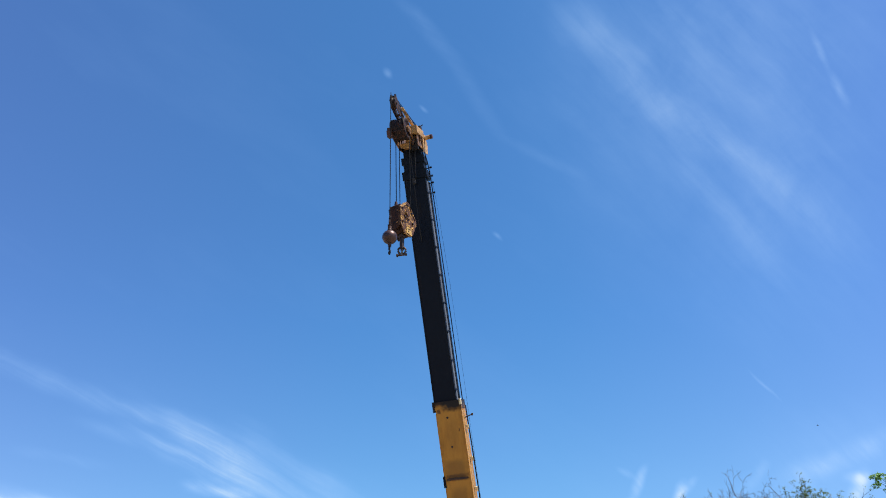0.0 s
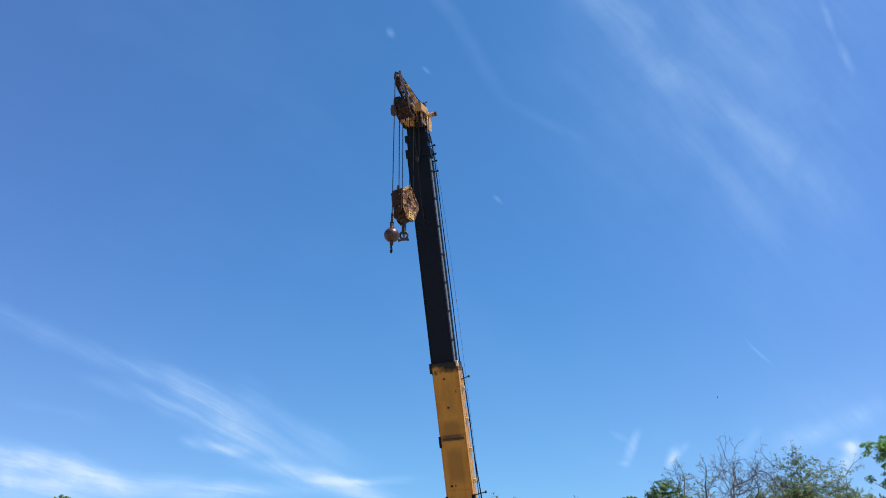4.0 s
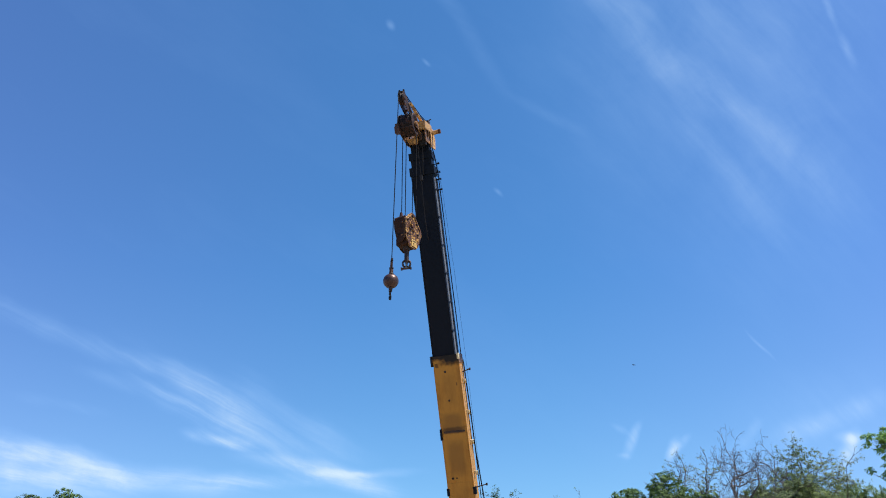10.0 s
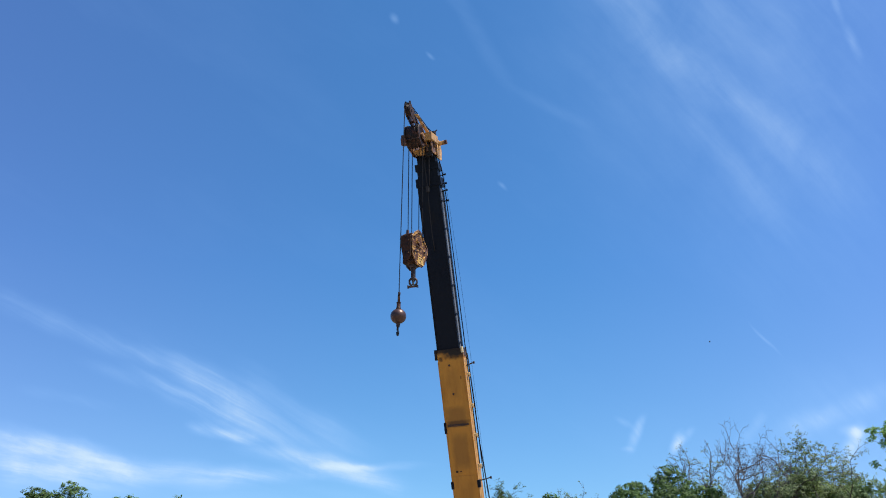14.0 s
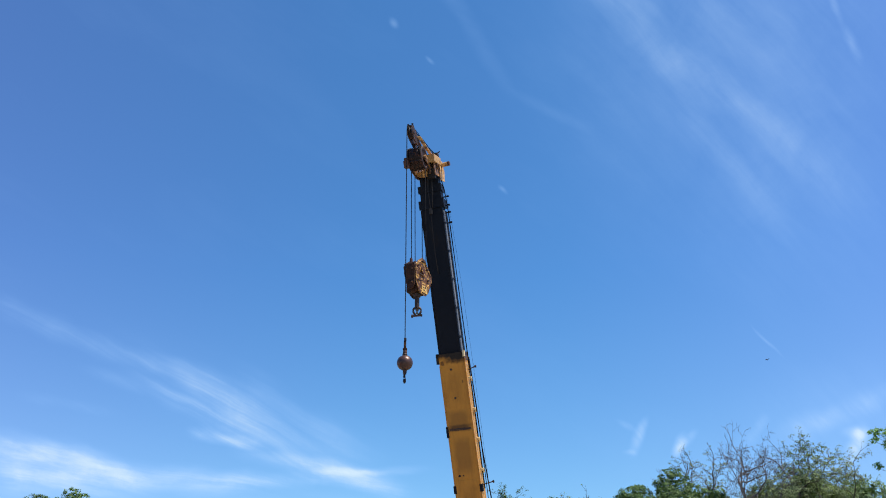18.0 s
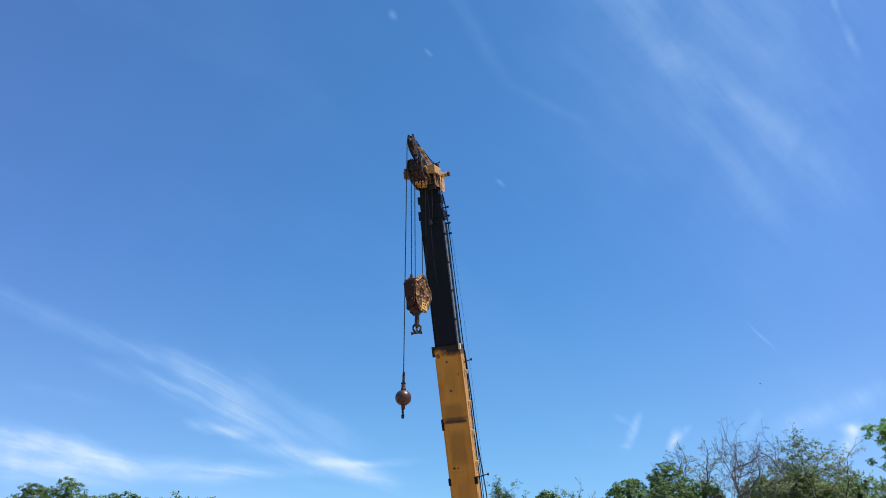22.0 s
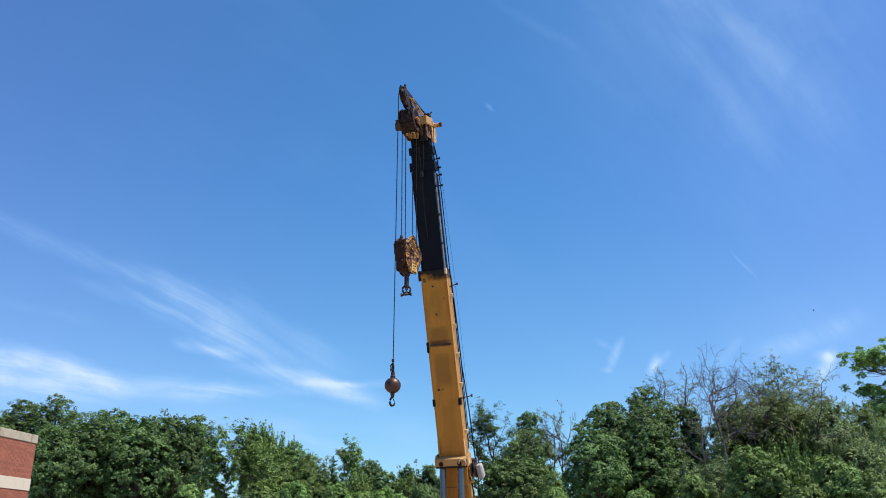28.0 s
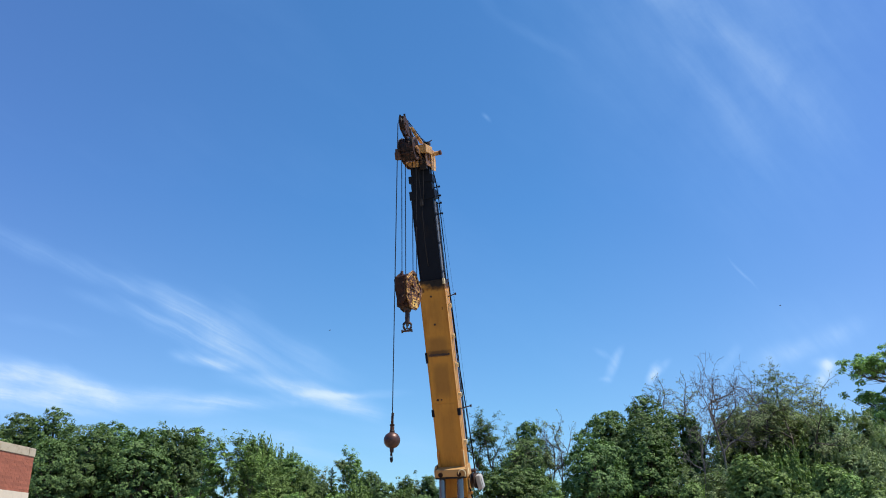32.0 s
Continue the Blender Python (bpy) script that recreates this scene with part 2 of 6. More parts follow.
# ---------------------------------------------------------------- materials
def material(name, colour, rough=0.6, metal=0.0, vary=0.25, grain=20.0, dirt=None, dirt_amount=0.5, dirt_scale=3.0, bump=0.15, stretch=(1, 1, 1), spec=0.5, island=False):
    """A worn surface: base colour, fine grain, blotches of dirt or rust at a larger scale, and relief."""
    mat = bpy.data.materials.new(name)
    mat.use_nodes = True
    nt = mat.node_tree
    bsdf = nt.nodes["Principled BSDF"]
    bsdf.inputs["Metallic"].default_value = metal
    bsdf.inputs["Specular IOR Level"].default_value = spec
    co = nt.nodes.new("ShaderNodeTexCoord")
    mp = nt.nodes.new("ShaderNodeMapping")
    mp.inputs["Scale"].default_value = stretch
    nt.links.new(co.outputs["Object"], mp.inputs[0])

    def noise_tex(scale, detail, rough_=0.6):
        n = nt.nodes.new("ShaderNodeTexNoise")
        nt.links.new(mp.outputs[0], n.inputs["Vector"])
        n.inputs["Scale"].default_value, n.inputs["Detail"].default_value, n.inputs["Roughness"].default_value = scale, detail, rough_
        return n.outputs["Fac"]

    fine = noise_tex(grain, 8)
    large = noise_tex(dirt_scale, 6, 0.7)
    ramp = nt.nodes.new("ShaderNodeMix")
    ramp.data_type = "RGBA"
    nt.links.new(fine, ramp.inputs[0])
    ramp.inputs[6].default_value = (*[c * (1 - vary) for c in colour], 1)
    ramp.inputs[7].default_value = (*[min(1, c * (1 + vary)) for c in colour], 1)
    out = ramp.outputs[2]
    if island:
        who = nt.nodes.new("ShaderNodeObjectInfo")
        hue = nt.nodes.new("ShaderNodeHueSaturation")
        rng = nt.nodes.new("ShaderNodeMapRange")
        nt.links.new(who.outputs["Random"], rng.inputs[0])
        rng.inputs[3].default_value, rng.inputs[4].default_value = 0.82, 1.15
        nt.links.new(rng.outputs[0], hue.inputs["Value"])
        nt.links.new(out, hue.inputs["Color"])
        out = hue.outputs[0]
    if dirt:
        edge = nt.nodes.new("ShaderNodeMapRange")
        edge.inputs[1].default_value, edge.inputs[2].default_value = 0.62 - 0.25 * dirt_amount, 0.78 - 0.25 * dirt_amount
        nt.links.new(large, edge.inputs[0])
        mix = nt.nodes.new("ShaderNodeMix")
        mix.data_type = "RGBA"
        nt.links.new(edge.outputs[0], mix.inputs[0])
        nt.links.new(out, mix.inputs[6])
        mix.inputs[7].default_value = (*dirt, 1)
        out = mix.outputs[2]
    nt.links.new(out, bsdf.inputs["Base Color"])
    rr = nt.nodes.new("ShaderNodeMapRange")
    nt.links.new(large, rr.inputs[0])
    rr.inputs[3].default_value, rr.inputs[4].default_value = max(0.05, rough - 0.12), min(1, rough + 0.15)
    nt.links.new(rr.outputs[0], bsdf.inputs["Roughness"])
    b = nt.nodes.new("ShaderNodeBump")
    b.inputs["Strength"].default_value, b.inputs["Distance"].default_value = bump, 0.01
    nt.links.new(fine, b.inputs["Height"])
    nt.links.new(b.outputs[0], bsdf.inputs["Normal"])
    return mat


def leaf_material(name, dark, light, through_light):
    mat = bpy.data.materials.new(name)
    mat.use_nodes = True
    nt = mat.node_tree
    nt.nodes.clear()
    geo, who = nt.nodes.new("ShaderNodeNewGeometry"), nt.nodes.new("ShaderNodeObjectInfo")
    co = nt.nodes.new("ShaderNodeTexCoord")
    n = nt.nodes.new("ShaderNodeTexNoise")
    n.inputs["Scale"].default_value, n.inputs["Detail"].default_value = 1.0, 3
    nt.links.new(co.outputs["Object"], n.inputs["Vector"])
    add = nt.nodes.new("ShaderNodeMath")
    add.operation = "MULTIPLY_ADD"
    nt.links.new(geo.outputs["Random Per Island"], add.inputs[0])
    add.inputs[1].default_value = 0.80
    nt.links.new(n.outputs["Fac"], add.inputs[2])
    sub = nt.nodes.new("ShaderNodeMath")
    sub.operation, sub.use_clamp = "SUBTRACT", True
    nt.links.new(add.outputs[0], sub.inputs[0])
    sub.inputs[1].default_value = 0.42
    mix = nt.nodes.new("ShaderNodeMix")
    mix.data_type = "RGBA"
    nt.links.new(sub.outputs[0], mix.inputs[0])
    mix.inputs[6].default_value, mix.inputs[7].default_value = (*dark, 1), (*light, 1)
    hue = nt.nodes.new("ShaderNodeHueSaturation")
    for key, lo, hi in (("Value", 0.78, 1.22), ("Hue", 0.497, 0.516)):
        rng = nt.nodes.new("ShaderNodeMapRange")
        nt.links.new(who.outputs["Random"], rng.inputs[0])
        rng.inputs[3].default_value, rng.inputs[4].default_value = lo, hi
        nt.links.new(rng.outputs[0], hue.inputs[key])
    nt.links.new(mix.outputs[2], hue.inputs["Color"])
    p, tr, out = nt.nodes.new("ShaderNodeBsdfPrincipled"), nt.nodes.new("ShaderNodeBsdfTranslucent"), nt.nodes.new("ShaderNodeOutputMaterial")
    p.inputs["Roughness"].default_value = 0.6
    p.inputs["Specular IOR Level"].default_value = 0.16
    nt.links.new(hue.outputs[0], p.inputs["Base Color"])
    warm = nt.nodes.new("ShaderNodeMix")
    warm.data_type, warm.blend_type = "RGBA", "MULTIPLY"
    warm.inputs[0].default_value = 1
    nt.links.new(hue.outputs[0], warm.inputs[6])
    warm.inputs[7].default_value = (1.0, 1.2, 0.7, 1)
    nt.links.new(warm.outputs[2], tr.inputs[0])
    s = nt.nodes.new("ShaderNodeMixShader")
    s.inputs[0].default_value = through_light
    nt.links.new(p.outputs[0], s.inputs[1])
    nt.links.new(tr.outputs[0], s.inputs[2])
    nt.links.new(s.outputs[0], out.inputs[0])
    return mat


YELLOW = material("yellow_crane_paint", (0.45, 0.197, 0.029), 0.5, 0, 0.08, 16, (0.33, 0.131, 0.019), 0.55, 1.5, 0.05, (1.0, 1, 1.5))


def stain(mat, centre, half, colour, strength, rag=0.5, grain=7.0):
    """A soft-edged mark of its own place and size in the paint, ragged at its rim."""
    nt = mat.node_tree
    base = nt.nodes["Principled BSDF"].inputs["Base Color"]
    before = base.links[0].from_socket
    co, mp = nt.nodes.new("ShaderNodeTexCoord"), nt.nodes.new("ShaderNodeMapping")
    mp.vector_type = "TEXTURE"
    mp.inputs["Location"].default_value, mp.inputs["Scale"].default_value = centre, half
    nt.links.new(co.outputs["Object"], mp.inputs[0])
    n = nt.nodes.new("ShaderNodeTexNoise")
    n.inputs["Scale"].default_value, n.inputs["Detail"].default_value = grain, 5
    nt.links.new(co.outputs["Object"], n.inputs["Vector"])
    away = nt.nodes.new("ShaderNodeVectorMath")
    away.operation = "ABSOLUTE"
    nt.links.new(mp.outputs[0], away.inputs[0])
    axes = nt.nodes.new("ShaderNodeSeparateXYZ")
    nt.links.new(away.outputs[0], axes.inputs[0])
    most = nt.nodes.new("ShaderNodeMath")
    most.operation, most.inputs[2].default_value = "SMOOTH_MAX", 0.5
    nt.links.new(axes.outputs["X"], most.inputs[0])
    nt.links.new(axes.outputs["Z"], most.inputs[1])
    add = nt.nodes.new("ShaderNodeMath")
    add.operation = "MULTIPLY_ADD"
    nt.links.new(n.outputs["Fac"], add.inputs[0])
    add.inputs[1].default_value = rag * 2
    nt.links.new(most.outputs[0], add.inputs[2])
    rng = nt.nodes.new("ShaderNodeMapRange")
    rng.interpolation_type = "SMOOTHSTEP"
    nt.links.new(add.outputs[0], rng.inputs[0])
    rng.inputs[1].default_value, rng.inputs[2].default_value = 0.55 + rag, 1.15 + rag
    rng.inputs[3].default_value, rng.inputs[4].default_value = strength, 0.0
    mix = nt.nodes.new("ShaderNodeMix")
    mix.data_type = "RGBA"
    nt.links.new(rng.outputs[0], mix.inputs[0])
    nt.links.new(before, mix.inputs[6])
    mix.inputs[7].default_value = (*colour, 1)
    nt.links.new(mix.outputs[2], base)


BOOM_PAINT = material("grimy_yellow_boom_paint", (0.46, 0.205, 0.030), 0.5, 0, 0.10, 14, (0.34, 0.140, 0.020), 0.5, 1.4, 0.05, (1.6, 1.6, 0.5), spec=0.25)
SOOT, GRIME, GREASY = (0.055, 0.024, 0.012), (0.21, 0.098, 0.022), (0.012, 0.009, 0.008)
stain(BOOM_PAINT, (-0.01, 0.0, 1.70), (0.22, 1, 0.44), GRIME, 0.62, 0.25, 5.0)
stain(BOOM_PAINT, (-0.02, 0.0, 2.52), (0.27, 1, 0.24), GRIME, 0.66, 0.35, 4.0)
stain(BOOM_PAINT, (0.02, 0.0, 0.42), (0.20, 1, 0.62), GRIME, 0.30, 0.35, 4.0)
stain(BOOM_PAINT, (0.02, 0.0, 3.30), (0.17, 1, 0.42), GRIME, 0.25, 0.40, 5.0)
stain(BOOM_PAINT, (0.0, 0.0, 2.33), (0.31, 1, 0.085), SOOT, 0.70, 0.45, 8.0)
stain(BOOM_PAINT, (0.10, 0.0, 4.06), (0.34, 1, 0.20), GRIME, 0.6, 0.40, 6.0)
stain(BOOM_PAINT, (-0.25, 0.0, 3.88), (0.05, 1, 0.06), SOOT, 0.7, 0.9, 9.0)
stain(BOOM_PAINT, (0.20, 0.0, 3.40), (0.02, 1, 0.04), SOOT, 0.7, 0.5, 14.0)
stain(BOOM_PAINT, (0.11, 0.0, 4.10), (0.27, 1, 0.26), GREASY, 1.0, 0.45, 10.0)
stain(BOOM_PAINT, (-0.10, 0.0, 4.11), (0.60, 1, 0.13), GREASY, 0.95, 0.45, 10.0)
# worn paint; its dirt is also heavier to darken the shaded boom head
WORN = material("worn_yellow_paint", (0.40, 0.18, 0.04), 0.6, 0, 0.25, 30, (0.045, 0.02, 0.012), 0.95, 6.0, 0.3)
# boom yellow made paler: the sunlight on its side is in the colour
LIT_SIDE_YELLOW = material("lit_side_yellow_paint", (0.50, 0.275, 0.085), 0.6, 0, 0.12, 20, (0.38, 0.18, 0.045), 0.4, 2.5, 0.1, (1.5, 1.5, 0.5))
# creamier yellow for parts in the sun, their sunlit look put into the colour
LIT_YELLOW = material("lit_yellow_paint", (0.40, 0.225, 0.075), 0.6, 0, 0.15, 25, (0.20, 0.09, 0.035), 0.4, 5.0, 0.2)
# lighter copy of the worn paint for head parts drawn as sunlit
LIT_WORN = material("lit_worn_yellow_paint", (0.56, 0.31, 0.10), 0.6, 0, 0.2, 30, (0.12, 0.055, 0.026), 0.58, 9.0, 0.3)
FLAKED = material("flaked_yellow_and_rust", (0.62, 0.34, 0.085), 0.5, 0, 0.35, 40, (0.070, 0.026, 0.011), 1.15, 15.0, 0.8, spec=0.25)
BLACK = material("black_boom_paint", (0.0045, 0.0075, 0.014), 0.5, 0, 0.3, 18, (0.016, 0.014, 0.013), 0.25, 2.0, 0.05, (1, 1, 0.3), spec=0.12)
GREASE = material("greasy_black_steel", (0.009, 0.008, 0.008), 0.6, 0.0, 0.4, 40, (0.035, 0.020, 0.013), 0.5, 7.0, 0.3, spec=0.25)
STEEL = material("dark_weathered_steel", (0.038, 0.026, 0.021), 0.55, 0.6, 0.3, 40, (0.10, 0.05, 0.03), 0.5, 9.0, 0.3)
BALL = material("brown_cast_steel", (0.080, 0.039, 0.030), 0.40, 0.45, 0.2, 30, (0.035, 0.02, 0.018), 0.55, 7.0, 0.2)
RUST = material("rusty_brown_steel", (0.075, 0.029, 0.016), 0.6, 0.3, 0.2, 30, (0.05, 0.03, 0.025), 0.45, 7.0, 0.25)
SHEAVE = material("greasy_rusted_sheave", (0.014, 0.010, 0.010), 0.6, 0.0, 0.3, 40, (0.085, 0.036, 0.022), 0.62, 13.0, 0.5, spec=0.2)
BURNT = material("burnt_brown_grease", (0.030, 0.016, 0.012), 0.7, 0, 0.4, 40, (0.12, 0.055, 0.018), 0.5, 16.0, 0.3)
CORD = material("dull_dark_cord", (0.030, 0.028, 0.029), 0.85, 0, 0.3, 60, None, 0, 3, 0.2, spec=0.2)
ROPE = material("oiled_wire_rope", (0.008, 0.008, 0.010), 0.9, 0.0, 0.4, 160, None, 0, 3, 0.4, spec=0.15)
DARK_RUST = material("dark_brown_rusted_steel", (0.046, 0.018, 0.008), 0.65, 0.0, 0.35, 30, (0.012, 0.008, 0.007), 0.6, 8.0, 0.5, spec=0.15)
GOLD = material("bright_yellow_plate", (0.62, 0.38, 0.09), 0.5, 0, 0.25, 30, (0.12, 0.055, 0.02), 0.5, 14.0, 0.3)
CHROME = material("polished_cylinder_rod", (0.13, 0.145, 0.16), 0.24, 0.95, 0.05, 30, (0.3, 0.3, 0.32), 0.2, 3.0, 0.02)
GREY = material("grey_sheet_metal", (0.36, 0.355, 0.33), 0.5, 0.1, 0.1, 25, (0.22, 0.20, 0.17), 0.35, 5.0, 0.1)
PALE = material("pale_painted_bracket", (0.62, 0.50, 0.28), 0.55, 0, 0.12, 30, (0.25, 0.15, 0.06), 0.3, 8.0, 0.1)
RUBBER = material("tyre_rubber", (0.02, 0.02, 0.02), 0.85, 0, 0.3, 40, (0.08, 0.07, 0.055), 0.5, 4, 0.3)
BRICK = material("red_brick", (0.265, 0.086, 0.050), 0.85, 0, 0.22, 28, (0.20, 0.06, 0.045), 0.35, 6.0, 0.4, island=True)
MORTAR = material("mortar", (0.30, 0.115, 0.072), 0.9, 0, 0.2, 40, None, 0, 3, 0.4)
STONE = material("cast_stone_band", (0.52, 0.455, 0.36), 0.8, 0, 0.1, 22, (0.42, 0.37, 0.30), 0.3, 2.5, 0.2)
COPING = material("weathered_concrete_coping", (0.36, 0.315, 0.235), 0.85, 0, 0.16, 22, (0.24, 0.20, 0.14), 0.5, 3.5, 0.3)
ROOFING = material("roof_gravel", (0.30, 0.29, 0.27), 0.9, 0, 0.3, 60, None, 0, 3, 0.5)
GROUND = material("dry_gravel_yard", (0.27, 0.24, 0.19), 0.95, 0, 0.3, 6, (0.11, 0.13, 0.05), 0.5, 0.06, 0.5)
BARK = material("grey_brown_bark", (0.075, 0.062, 0.052), 0.9, 0, 0.3, 14, (0.06, 0.05, 0.04), 0.4, 3, 0.6, (1, 1, 0.3))
# grey that stands for sunlight on the extension's black side
LIT_BLACK = material("lit_black_side_grey", (0.12, 0.13, 0.145), 0.5, 0.1, 0.15, 25, (0.05, 0.05, 0.05), 0.4, 3.0, 0.1, (1, 1, 0.3))
DEADWOOD = material("dead_grey_wood", (0.088, 0.083, 0.084), 0.9, 0, 0.25, 14, (0.12, 0.108, 0.10), 0.4, 3, 0.4, (1, 1, 0.3))
LEAF = leaf_material("green_leaves", (0.028, 0.056, 0.018), (0.168, 0.258, 0.085), 0.21)
LEAF_BLUE = leaf_material("deep_green_leaves", (0.029, 0.057, 0.018), (0.168, 0.260, 0.078), 0.22)
LEAF_LIGHT = leaf_material("light_green_leaves", (0.046, 0.087, 0.024), (0.258, 0.368, 0.108), 0.25)
LEAF_OLIVE = leaf_material("olive_leaves", (0.082, 0.108, 0.035), (0.300, 0.355, 0.120), 0.25)
LEAF_GREY = leaf_material("grey_green_leaves", (0.090, 0.130, 0.060), (0.285, 0.350, 0.155), 0.24)
LEAF_PALE = leaf_material("pale_yellowish_leaves", (0.120, 0.140, 0.052), (0.310, 0.340, 0.150), 0.25)
LEAF_PINE = leaf_material("pine_needles", (0.066, 0.125, 0.034), (0.320, 0.440, 0.130), 0.28)
PLUMAGE = material("dark_plumage", (0.02, 0.018, 0.018), 0.7, 0, 0.2, 40, None, 0, 3, 0.1)


# ---------------------------------------------------------------- building helpers
def part(name, bm, mat, parent, label=""):
    me = bpy.data.meshes.new(name)
    bm.to_mesh(me)
    bm.free()
    me.materials.append(mat)
    ob = new(name, me)
    ob.parent = parent
    return tagged(ob, label)


def thing(name, m, label, category, group=""):
    ob = new(name)
    ob.empty_display_size = 0.2
    ob.matrix_basis = m
    return tagged(ob, label, category, group)


def block(bm, lo, hi, m=None, bevel=0.0):
    """A box between two corners, with its edges taken off."""
    c = [(a + b) / 2 for a, b in zip(lo, hi)]
    s = [b - a for a, b in zip(lo, hi)]
    made = bmesh.ops.create_cube(bm, size=1.0, matrix=(m or Matrix()) @ Matrix.Translation(c) @ Matrix.Diagonal((*s, 1)))
    if bevel:
        edges = list({e for v in made["verts"] for e in v.link_edges})
        bmesh.ops.bevel(bm, geom=edges, offset=bevel, segments=2, affect="EDGES", profile=0.6)
    return bm


def rod(bm, a, b, r, r2=None, sides=12, caps=True):
    a, b = Vector(a), Vector(b)
    m = Matrix.Translation((a + b) / 2) @ (b - a).to_track_quat("Z", "Y").to_matrix().to_4x4()
    bmesh.ops.create_cone(bm, cap_ends=caps, segments=sides, radius1=r, radius2=r if r2 is None else r2, depth=(b - a).length, matrix=m)
    return bm


def plate(bm, outline, x0, x1, axis="x"):
    """A plate with the given outline, (y, z) pairs for axis x or (x, z) pairs for axis y, from x0 to x1 thick."""
    put = (lambda p, s: (s, p[0], p[1])) if axis == "x" else (lambda p, s: (p[0], s, p[1]))
    a = [bm.verts.new(put(p, x0)) for p in outline]
    b = [bm.verts.new(put(p, x1)) for p in outline]
    n = len(outline)
    bm.faces.new(a)
    bm.faces.new(b[::-1])
    for i in range(n):
        bm.faces.new((a[i], b[i], b[(i + 1) % n], a[(i + 1) % n]))
    bmesh.ops.recalc_face_normals(bm, faces=bm.faces[:])
    return bm


def wheel_profile(bm, profile, centre, sides=28, axis="x"):
    """A turned body: (radius, offset along the axle) pairs spun round an axle."""
    rings = []
    for r, o in profile:
        ring = []
        for k in range(sides):
            w = 2 * math.pi * k / sides
            p = (o, r * math.cos(w), r * math.sin(w)) if axis == "x" else (r * math.cos(w), r * math.sin(w), o)
            ring.append(bm.verts.new(Vector(centre) + Vector(p)))
        rings.append(ring)
    for a, b in zip(rings, rings[1:]):
        for k in range(sides):
            bm.faces.new((a[k], a[(k + 1) % sides], b[(k + 1) % sides], b[k]))
    bm.faces.new(rings[0][::-1])
    bm.faces.new(rings[-1])
    bmesh.ops.recalc_face_normals(bm, faces=bm.faces[:])
    for f in bm.faces:
        f.smooth = len(f.verts) == 4
    return bm


def sweep(bm, points, r, sides=8):
    """A round bar along a bent line."""
    pts = [Vector(p) for p in points]
    rings = []
    for i, p in enumerate(pts):
        way = (pts[min(i + 1, len(pts) - 1)] - pts[max(i - 1, 0)]).normalized()
        q = way.to_track_quat("Z", "Y")
        rr = r[i] if isinstance(r, (list, tuple)) else r
        rings.append([bm.verts.new(p + q @ Vector((rr * math.cos(2 * math.pi * k / sides), rr * math.sin(2 * math.pi * k / sides), 0))) for k in range(sides)])
    for a, b in zip(rings, rings[1:]):
        for k in range(sides):
            f = bm.faces.new((a[k], a[(k + 1) % sides], b[(k + 1) % sides], b[k]))
            f.smooth = True
    bm.faces.new(rings[0][::-1])
    bm.faces.new(rings[-1])
    bmesh.ops.recalc_face_normals(bm, faces=bm.faces[:])
    return bm


def tube(bm, half, taper, y0, y1, wall, z0, z1):
    """A hollow box section along z; its sides lean in by taper towards y1."""
    def loop(z, inset):
        a, b = half - inset, half - taper - inset
        return [bm.verts.new(p) for p in ((-a, y0 + inset, z), (a, y0 + inset, z), (b, y1 - inset, z), (-b, y1 - inset, z))]
    o0, o1, i0, i1 = loop(z0, 0), loop(z1, 0), loop(z0, wall), loop(z1, wall)
    for k in range(4):
        n = (k + 1) % 4
        bm.faces.new((o0[k], o0[n], o1[n], o1[k]))
        bm.faces.new((i0[n], i0[k], i1[k], i1[n]))
        bm.faces.new((o1[k], o1[n], i1[n], i1[k]))
        bm.faces.new((o0[n], o0[k], i0[k], i0[n]))
    bmesh.ops.recalc_face_normals(bm, faces=bm.faces[:])
    return bm


def BM():
    return bmesh.new()


# ---------------------------------------------------------------- ground
gb = BM()
bmesh.ops.create_grid(gb, x_segments=60, y_segments=60, size=2400)
tagged(part("ground", gb, GROUND, None), "dry gravel yard with grass patches reaching the horizon", "ground", kind="structure")

# ---------------------------------------------------------------- the crane
# Boom space: z runs up the boom, x to its lit side, y from its underside to its back.
STAND = pose(0.45, 21.0, 0)
BOOM = pose(0.189, 20.308, 4.04, 18.739, -1.011, -16.114)
BOOM_IN = STAND.inverted() @ BOOM
crane = thing("mobile_crane", STAND, "yellow and black telescopic mobile crane with raised boom on the yard", "crane")

# base section, fixed
bm = tube(BM(), 0.315, 0.05, 0.0, 0.56, 0.025, -2.95, 4.05)
boom = part("boom_base", bm, BOOM_PAINT, crane, "faded yellow steel box boom section")
boom.matrix_basis = BOOM_IN
part("boom_collar", tube(BM(), 0.324, 0.05, -0.014, 0.57, 0.04, 3.90, 4.09), BOOM_PAINT, boom)
part("wear_pad_holder", block(BM(), (-0.372, -0.06, 3.86), (-0.327, 0.16, 4.11), bevel=0.01), GREASE, boom, "greasy black wear pad holder")
part("grease_smear", block(BM(), (-0.325, -0.016, 4.091), (0.325, 0.20, 4.098), bevel=0.002), GREASE, boom, "black grease on the collar rim")
part("collar_bolt_plate", block(BM(), (0.285, -0.026, 3.98), (0.332, 0.05, 4.12), bevel=0.008), PALE, boom, "pale plate at the collar corner")
for x, z in ((-0.05, 3.71), (-0.03, 3.03)):
    bm = wheel_profile(BM(), [(0.026, -0.0), (0.026, 0.006), (0.018, 0.012)], (0, 0, 0), 14, "z")
    bmesh.ops.transform(bm, matrix=Matrix.Translation((x, -0.001, z)) @ Matrix.Rotation(radians(90), 4, "X"), verts=bm.verts[:])
    part("grease_plug", bm, BURNT, boom, "dark grease plug")
